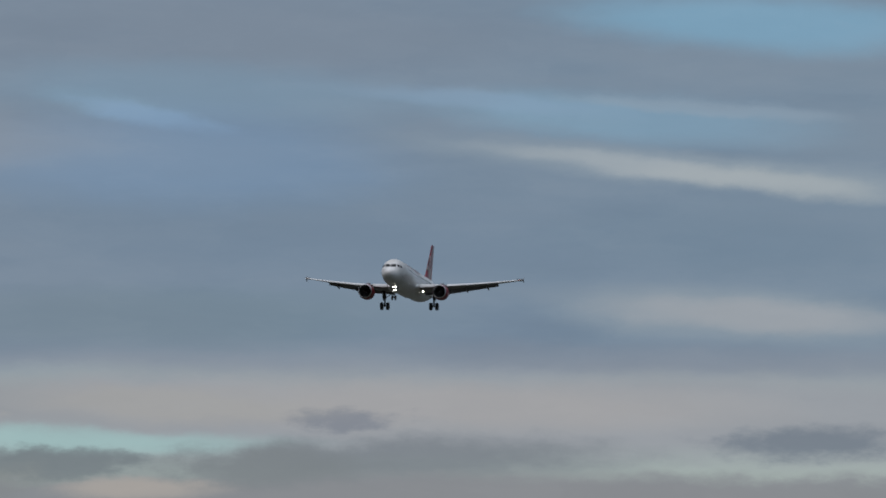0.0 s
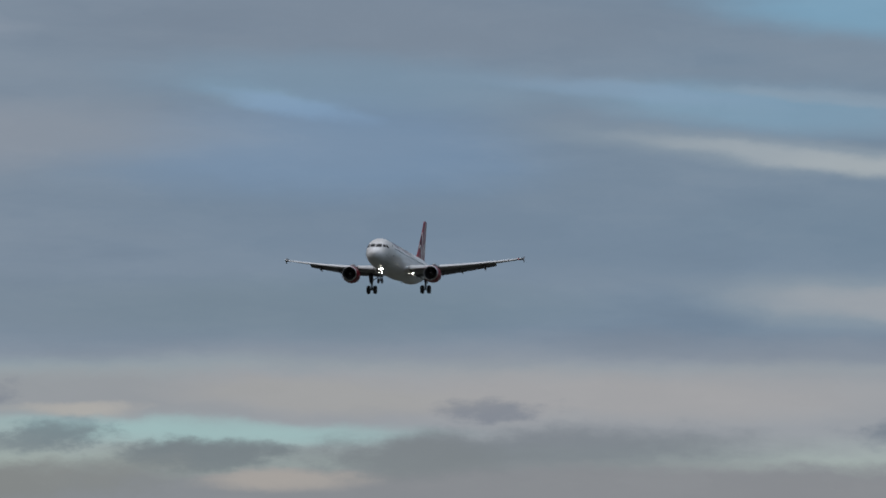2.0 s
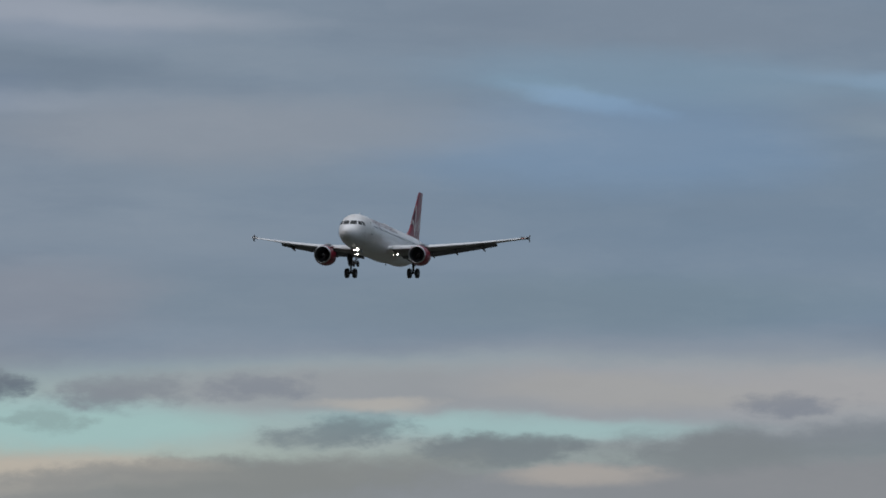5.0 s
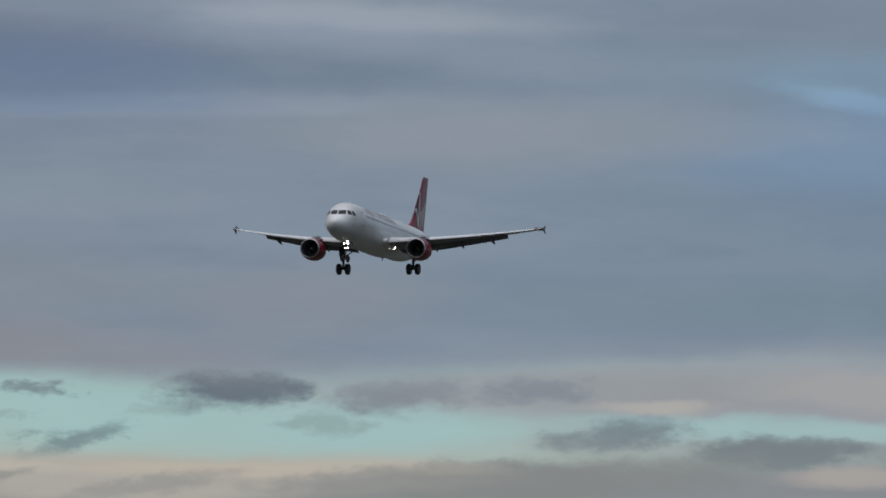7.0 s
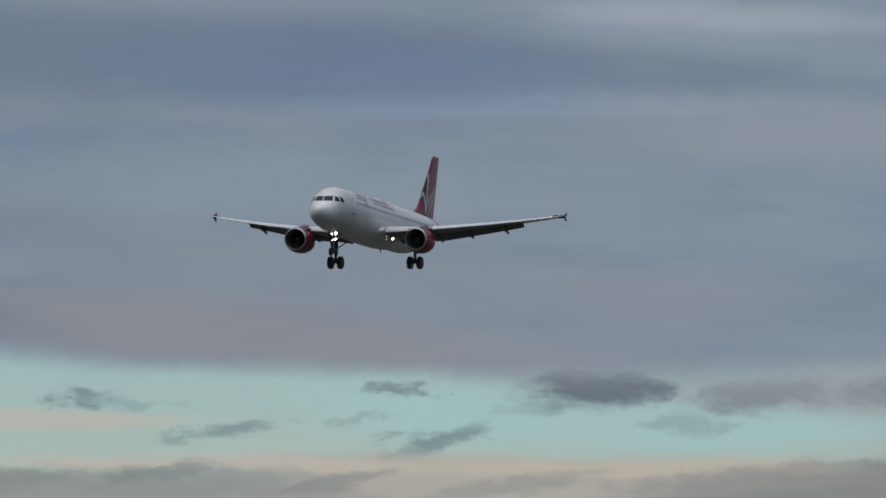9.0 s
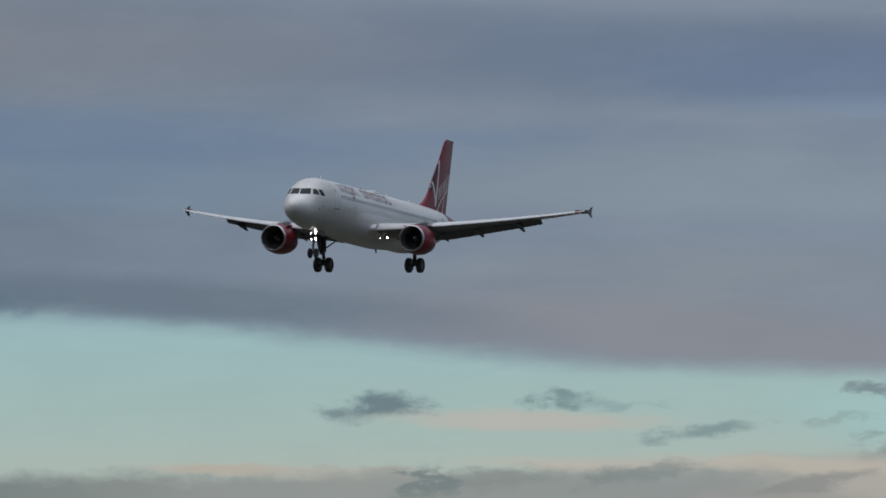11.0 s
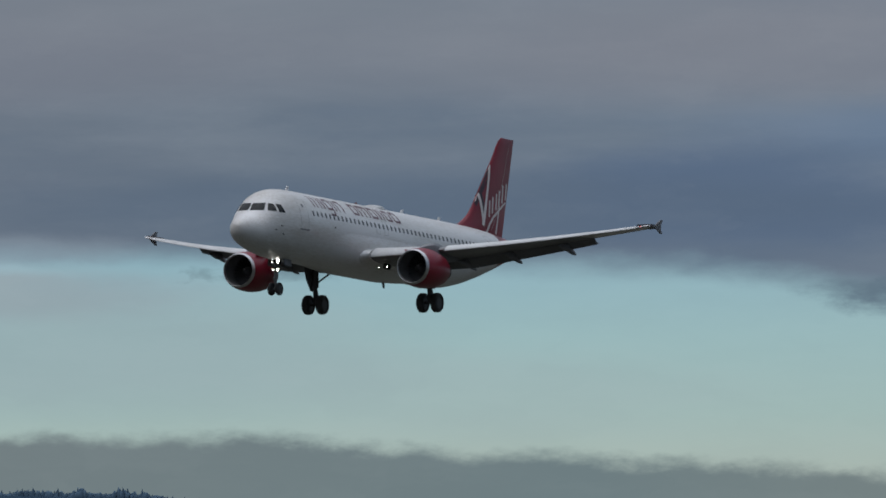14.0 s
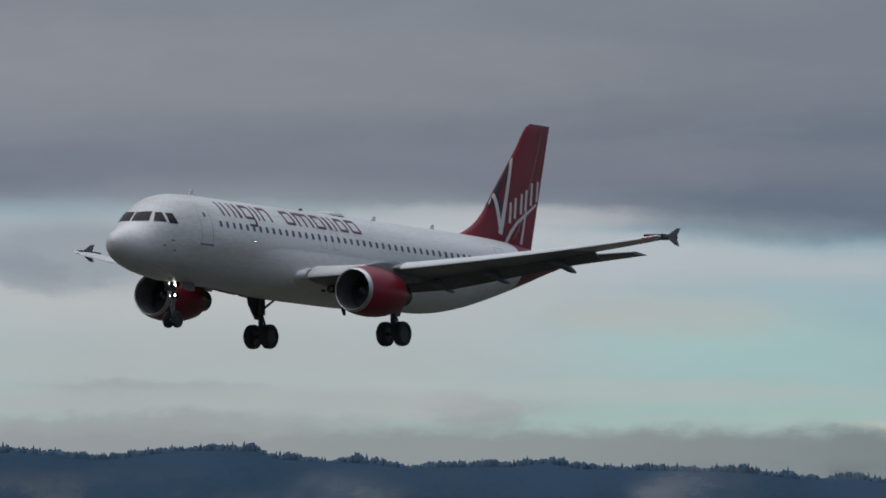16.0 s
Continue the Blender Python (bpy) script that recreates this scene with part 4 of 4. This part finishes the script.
def tail():
    # fin with dorsal fillet
    knots_z = (1.70, 2.05, 2.35, 2.75, 3.3, 4.2, 5.5, 6.8, 7.75, 7.95)
    knots_le = (27.2, 28.45, 29.2, 29.95, 30.6, 31.35, 32.45, 33.5, 34.22, 34.55)
    knots_te = (34.95, 35.03, 35.09, 35.18, 35.30, 35.50, 35.79, 36.08, 36.29, 36.35)
    bm = bmesh.new()
    rings = []
    for i in range(29):
        z = 1.70 + 6.25 * i / 28
        le, te = hermite(knots_z, knots_le, z), hermite(knots_z, knots_te, z)
        c = te - le
        rings.append([(NOSE - (le + x * c), y * min(c, 5.2), z) for x, y in airfoil(12, 0.095 if i < 28 else 0.03, 0.0)])
    loft(bm, rings)
    fin = part("fin", bm, RED, plane, "tall red tail fin with pale emblem strokes")

    def fin_point(z, x, side, out):
        le, te = hermite(knots_z, knots_le, z), hermite(knots_z, knots_te, z)
        c = te - le
        k = 5 * 0.095 * (0.2969 * math.sqrt(x) - 0.1260 * x - 0.3516 * x**2 + 0.2843 * x**3 - 0.1030 * x**4)
        return Vector((NOSE - (le + x * c), side * (k * min(c, 5.2) + out), z))

    def fin_at(s, z, side, out):
        le, te = hermite(knots_z, knots_le, z), hermite(knots_z, knots_te, z)
        return fin_point(z, min(max((s - le) / (te - le), 0.004), 0.985), side, out)
    for z0, z1 in ((2.2, 7.6),):
        for side in (1, -1):
            bm = bmesh.new()

            def f(u, v, l):
                z = z0 + (z1 - z0) * v
                return fin_point(z, 0.70 + 0.006 * u, side, 0.003 + l)
            sheet(bm, f, 1, 12, 0.004)
            part("rudder_gap", bm, SEAM, fin)

    # emblem: plain strokes of a light colour, and one dark area
    def stroke(pts, w0, w1, mat, side, lift):
        bm = bmesh.new()

        def f(u, v, l):
            k = u * (len(pts) - 1)
            i = min(int(k), len(pts) - 2)
            q = k - i
            s = pts[i][0] * (1 - q) + pts[i + 1][0] * q
            z = pts[i][1] * (1 - q) + pts[i + 1][1] * q
            ds, dz = pts[i + 1][0] - pts[i][0], pts[i + 1][1] - pts[i][1]
            ln = math.hypot(ds, dz)
            w = (w0 + (w1 - w0) * u) * (v - 0.5)
            return fin_at(s - dz / ln * w, z + ds / ln * w, side, lift + l)
        sheet(bm, f, 4 * (len(pts) - 1), 2, 0.004)
        part("emblem_stroke", bm, mat, fin)

    for side in (1, -1):
        stroke([(30.95, 3.55), (31.6, 4.35), (32.15, 5.05), (32.72, 5.75)], 0.30, 0.62, SHADE, side, 0.004)
        stroke([(31.45, 4.35), (31.75, 3.7), (31.95, 2.9)], 0.62, 0.25, SHADE, side, 0.005)
        stroke([(32.98, 6.16), (32.70, 5.3), (32.35, 4.1), (32.08, 3.1), (31.86, 2.35)], 0.14, 0.38, PALE, side, 0.010)
        stroke([(30.98, 3.78), (31.22, 4.18), (31.40, 4.22), (31.55, 3.8), (31.72, 3.1), (31.88, 2.45)], 0.18, 0.30, PALE, side, 0.014)
        for s, z, h in ((32.72, 2.95, 1.0), (33.18, 3.20, 1.0), (33.75, 3.45, 1.0), (34.20, 3.68, 1.0), (34.72, 3.95, 1.1), (35.30, 4.18, 1.0)):
            stroke([(s, z), (s + 0.06, z + h)], 0.21, 0.19, PALE, side, 0.010)
        stroke([(32.45, 1.95), (32.85, 2.5), (33.35, 2.97), (34.3, 3.50), (35.3, 4.05)], 0.26, 0.12, PALE, side, 0.014)
        stroke([(34.28, 3.75), (34.10, 2.9), (33.92, 2.0)], 0.14, 0.24, PALE, side, 0.013)
    # tailplanes
    for side in (1, -1):
        bm = bmesh.new()
        rings = []
        for i in range(14):
            y = 0.35 + 5.87 * i / 13
            u = (y - 0.35) / 5.87
            le, te = 30.9 + 3.55 * u, 34.75 + 1.05 * u
            c = te - le
            rings.append([(NOSE - (le + x * c), side * y, 0.88 + 0.105 * y - z * c - 0.02 * c * x * 2) for x, z in airfoil(10, 0.10, 0.01)])
        loft(bm, rings)
        part("tailplane", bm, DIMGREY, plane, "grey swept tailplane")


def wheel(parent, x, y, z, r, w, rim_label):
    bm = bmesh.new()
    h = w / 2
    lathe(bm, [(-h * 0.80, r * 0.56), (-h, r * 0.70), (-h * 0.97, r * 0.86), (-h * 0.72, r * 0.97), (-h * 0.3, r), (h * 0.3, r), (h * 0.72, r * 0.97), (h * 0.97, r * 0.86), (h, r * 0.70),
               (h * 0.80, r * 0.56)], (x, y, z), "y", 32, closed=True)
    part("tyre", bm, RUBBER, parent, "black worn tyre")
    bm = bmesh.new()
    lathe(bm, [(-h * 0.78, r * 0.57), (-h * 0.70, r * 0.50), (-h * 0.45, r * 0.42), (-h * 0.5, r * 0.18), (-h * 0.75, r * 0.12), (h * 0.75, r * 0.12), (h * 0.5, r * 0.18), (h * 0.45, r * 0.42),
               (h * 0.70, r * 0.50), (h * 0.78, r * 0.57)], (x, y, z), "y", 24)
    part("rim", bm, BLACK, parent, rim_label)


def main_gear(side):
    x0, y0, z0 = NOSE - 17.66, side * 3.8, -3.56
    bm = bmesh.new()
    tube(bm, (x0 + 0.10, y0 + side * 0.02, -1.35), (x0 + 0.05, y0, -2.55), 0.21)
    tube(bm, (x0 + 0.05, y0, -2.5), (x0, y0, z0 + 0.02), 0.125)
    tube(bm, (x0, y0 - 0.40, z0), (x0, y0 + 0.40, z0), 0.085)
    tube(bm, (x0 + 0.06, y0, -2.35), (x0 + 0.3, y0 - side * 1.5, -1.45), 0.055)
    tube(bm, (x0 - 0.30, y0, -2.95), (x0 - 0.04, y0, -2.5), 0.05)
    tube(bm, (x0 - 0.30, y0, -2.95), (x0 - 0.02, y0, z0 + 0.1), 0.05)
    tube(bm, (x0 + 0.15, y0, -1.5), (x0 + 0.75, y0 - side * 0.1, -1.25), 0.07)
    gear = part("main_gear", bm, STEEL, plane, "dark steel main gear leg with twin wheels")
    wheel(gear, x0, y0 - 0.465, z0, 0.585, 0.43, "dark steel wheel rim")
    wheel(gear, x0, y0 + 0.465, z0, 0.585, 0.43, "dark steel wheel rim")
    bm = bmesh.new()
    slab(bm, [(x0 + 0.95, y0 + side * 0.36, -1.20), (x0 - 0.55, y0 + side * 0.36, -1.20), (x0 - 0.32, y0 + side * 0.27, -2.25), (x0 - 0.10, y0 + side * 0.22, -2.75), (x0 + 0.22, y0 + side * 0.22, -2.75), (x0 + 0.72, y0 + side * 0.27, -2.1)], 0.05)
    part("gear_door", bm, FLAPGREY, gear, "dark leg door")
    bm = bmesh.new()
    tube(bm, (x0 + 0.12, y0 + side * 0.12, -1.8), (x0 + 0.08, y0 + side * 0.1, -2.9), 0.018, n=6)
    tube(bm, (x0 + 0.14, y0 - side * 0.14, -1.7), (x0 + 0.08, y0 - side * 0.12, -3.2), 0.018, n=6)
    part("brake_hose", bm, RUBBER, gear)


def nose_gear():
    x0, z0 = NOSE - 5.09, -3.71
    bm = bmesh.new()
    tube(bm, (x0 - 0.12, 0, -1.85), (x0 - 0.05, 0, -2.85), 0.11)
    tube(bm, (x0 - 0.05, 0, -2.8), (x0, 0, z0), 0.07)
    tube(bm, (x0, -0.27, z0), (x0, 0.27, z0), 0.05)
    tube(bm, (x0 - 0.08, 0, -2.5), (x0 + 0.75, 0, -1.9), 0.05)
    tube(bm, (x0 + 0.22, 0, -3.1), (x0 + 0.02, 0, -2.8), 0.035)
    tube(bm, (x0 + 0.22, 0, -3.1), (x0 + 0.03, 0, -3.55), 0.035)
    tube(bm, (x0 + 0.02, -0.36, -2.12), (x0 + 0.02, 0.36, -2.12), 0.035)
    gear = part("nose_gear", bm, GEARWHITE, plane, "pale nose gear leg with lit lamps")
    wheel(gear, x0, -0.25, z0, 0.38, 0.22, "dark steel wheel rim")
    wheel(gear, x0, 0.25, z0, 0.38, 0.22, "dark steel wheel rim")
    for y, z, r in ((-0.14, -2.11, 0.12), (0.23, -2.09, 0.15), (0.22, -2.60, 0.12), (-0.10, -2.61, 0.06)):
        lamp(gear, (x0 + 0.10, y, z), r, 1.8 * r)
    for side in (1, -1):
        bm = bmesh.new()
        slab(bm, [(x0 + 0.05, side * 0.48, -1.95), (x0 - 0.95, side * 0.48, -1.95), (x0 - 0.90, side * 0.56, -2.34), (x0 - 0.05, side * 0.56, -2.34)], 0.03)
        part("nose_gear_door", bm, FLAPGREY, gear, "small dark gear door")


def lamp(parent, at, r, hood=0.10):
    """A round lamp looking ahead: a dark can with a lit lens."""
    bm = bmesh.new()
    lathe(bm, [(-0.14, r * 0.4), (-0.08, r * 0.9), (0.0, r * 1.1), (hood, r * 1.12), (hood, r * 1.02), (0.0, r * 0.99), (-0.04, r * 0.6)], at, "x", 20)
    part("lamp_can", bm, CANBLACK, parent)
    bm = bmesh.new()
    lathe(bm, [(-0.03, r * 0.93), (0.0, r * 0.8), (0.015, r * 0.45), (0.02, r * 0.05)], at, "x", 20)
    part("lamp_lens", bm, LAMP, parent, "glowing landing lamp")


def fittings():
    # landing lamps under the port wing root
    lamp(plane, (NOSE - 14.3, 2.72, -1.70), 0.15, 0.46)
    lamp(plane, (NOSE - 14.1, 2.20, -1.75), 0.05, 0.15)
    # position lamp at the port wing tip
    bm = bmesh.new()
    lathe(bm, [(-0.10, 0.02), (-0.05, 0.035), (0.01, 0.03), (0.04, 0.005)], wing_point(16.35, 1, 0.0, 0.0), "x", 14)
    part("position_lamp", bm, REDLAMP, plane, "dim red position lamp")
    # blade aerials, beacon, dome aerial on the roof
    for s, h in ((6.0, 0.30), (21.0, 0.26), (26.0, 0.26)):
        bm = bmesh.new()
        slab(bm, [(NOSE - s, 0, 2.07), (NOSE - s - 0.42, 0, 2.07), (NOSE - s - 0.46, 0, 2.11 + h), (NOSE - s - 0.24, 0, 2.11 + h)], 0.03)
        part("blade_aerial", bm, WHITE, plane)
    for s, z in ((18.6, -2.2),):
        bm = bmesh.new()
        slab(bm, [(NOSE - s, 0.1, z), (NOSE - s - 0.36, 0.1, z), (NOSE - s - 0.42, 0.1, z - 0.33), (NOSE - s - 0.22, 0.1, z - 0.33)], 0.03)
        part("blade_aerial", bm, BLACK, plane)
    bm = bmesh.new()
    lathe(bm, [(2.03, 0.55), (2.14, 0.51), (2.21, 0.36), (2.235, 0.15), (2.24, 0.02)], (NOSE - 17.6, 0, LIFT), "z", 28)
    for v in bm.verts:
        v.co.x = (NOSE - 17.6) + (v.co.x - (NOSE - 17.6)) * 1.7
    part("roof_radome", bm, WHITE, plane, "low white roof dome")
    bm = bmesh.new()
    lathe(bm, [(2.04, 0.10), (2.15, 0.09), (2.2, 0.05), (2.21, 0.01)], (NOSE - 15.2, 0, LIFT), "z", 14)
    part("beacon", bm, BEACON, plane)
    # probes and static ports on the nose
    for side in (1, -1):
        for s, z in ((2.3, -0.55), (2.75, -0.30), (3.0, -0.75)):
            p = skin(s, z, side, 0.0)
            q = skin(s, z, side, 0.12)
            bm = bmesh.new()
            tube(bm, p, q, 0.03, 0.02, 8)
            tube(bm, q, q + Vector((0.18, 0, 0)), 0.02, 0.012, 8)
            part("probe", bm, STEEL, plane)
    bm = bmesh.new()
    lathe(bm, [(-37.45 + 0.0, 0.16), (-37.62, 0.13), (-37.66, 0.11), (-37.5, 0.09)], (NOSE, 0, 1.17 + LIFT), "x", 16)
    part("tail_exhaust", bm, TITAN, plane)
    # service lamp on the flank
    bm = bmesh.new()
    p = skin(8.74, 0.09, 1, 0.0)
    lathe(bm, [(0.0, 0.03), (0.004, 0.026), (0.006, 0.008)], p, "y", 12)
    scan = part("wing_scan_lamp", bm, SCANLAMP, plane, "small lit lamp on the body side")
    bm = bmesh.new()
    lathe(bm, [(-0.02, 0.036), (0.026, 0.034), (0.026, 0.031), (-0.02, 0.031)], p, "y", 16, closed=True)
    part("lamp_collar", bm, CANBLACK, scan)


fuselage()
windows()
doors()
titles()
for sd in (1, -1):
    wing(sd)
    engine(sd)
    main_gear(sd)
tail()
nose_gear()
fittings()


def motions():
    walk(plane, [
        (0, pose(-5.83, 1470.62, EYE + 80.79, -0.79, -3.71, -100.50)),
        (0.5, pose(-11.10, 1437.55, EYE + 79.33, -0.74, -3.59, -100.50)),
        (1, pose(-16.44, 1404.47, EYE + 77.85, -0.62, -3.47, -100.50)),
        (1.5, pose(-21.82, 1371.38, EYE + 76.36, -0.40, -3.35, -100.50)),
        (2, pose(-27.27, 1338.29, EYE + 74.84, -0.09, -3.23, -100.52)),
        (2.5, pose(-32.71, 1305.18, EYE + 73.33, 0.21, -3.11, -100.56)),
        (3, pose(-38.17, 1272.05, EYE + 71.79, 0.45, -2.99, -100.61)),
        (5.5, pose(-65.92, 1105.75, EYE + 64.03, -1.06, -2.72, -101.21)),
        (6, pose(-71.55, 1072.70, EYE + 62.45, -1.08, -2.68, -101.13)),
        (6.5, pose(-77.22, 1039.67, EYE + 60.90, -1.00, -2.63, -101.02)),
        (7, pose(-82.92, 1006.66, EYE + 59.33, -0.87, -2.58, -100.91)),
        (7.5, pose(-88.57, 973.70, EYE + 57.71, -0.82, -2.52, -100.80)),
        (8, pose(-94.22, 940.76, EYE + 56.13, -0.89, -2.44, -100.71)),
        (8.5, pose(-99.88, 907.85, EYE + 54.57, -1.03, -2.33, -100.64)),
        (9, pose(-105.53, 874.97, EYE + 52.95, -1.13, -2.22, -100.59)),
        (9.5, pose(-111.16, 842.13, EYE + 51.27, -1.13, -2.09, -100.54)),
        (10, pose(-116.79, 809.32, EYE + 49.53, -1.13, -1.98, -100.49)),
        (12.5, pose(-144.73, 646.83, EYE + 40.03, -2.21, -1.96, -100.01)),
        (13, pose(-150.15, 614.07, EYE + 37.98, -1.63, -2.01, -100.10)),
        (13.5, pose(-155.55, 581.29, EYE + 35.84, -1.05, -2.06, -100.23)),
        (14, pose(-160.83, 548.51, EYE + 33.72, -0.66, -2.09, -100.39)),
        (14.5, pose(-165.96, 515.74, EYE + 31.74, -0.65, -2.07, -100.58)),
        (15, pose(-171.09, 482.92, EYE + 29.83, -0.92, -2.03, -100.78)),
        (15.5, pose(-176.14, 450.14, EYE + 28.01, -1.05, -1.97, -100.97)),
        (16, pose(-181.13, 417.39, EYE + 26.14, -0.95, -1.93, -101.15)),
    ])


motions()
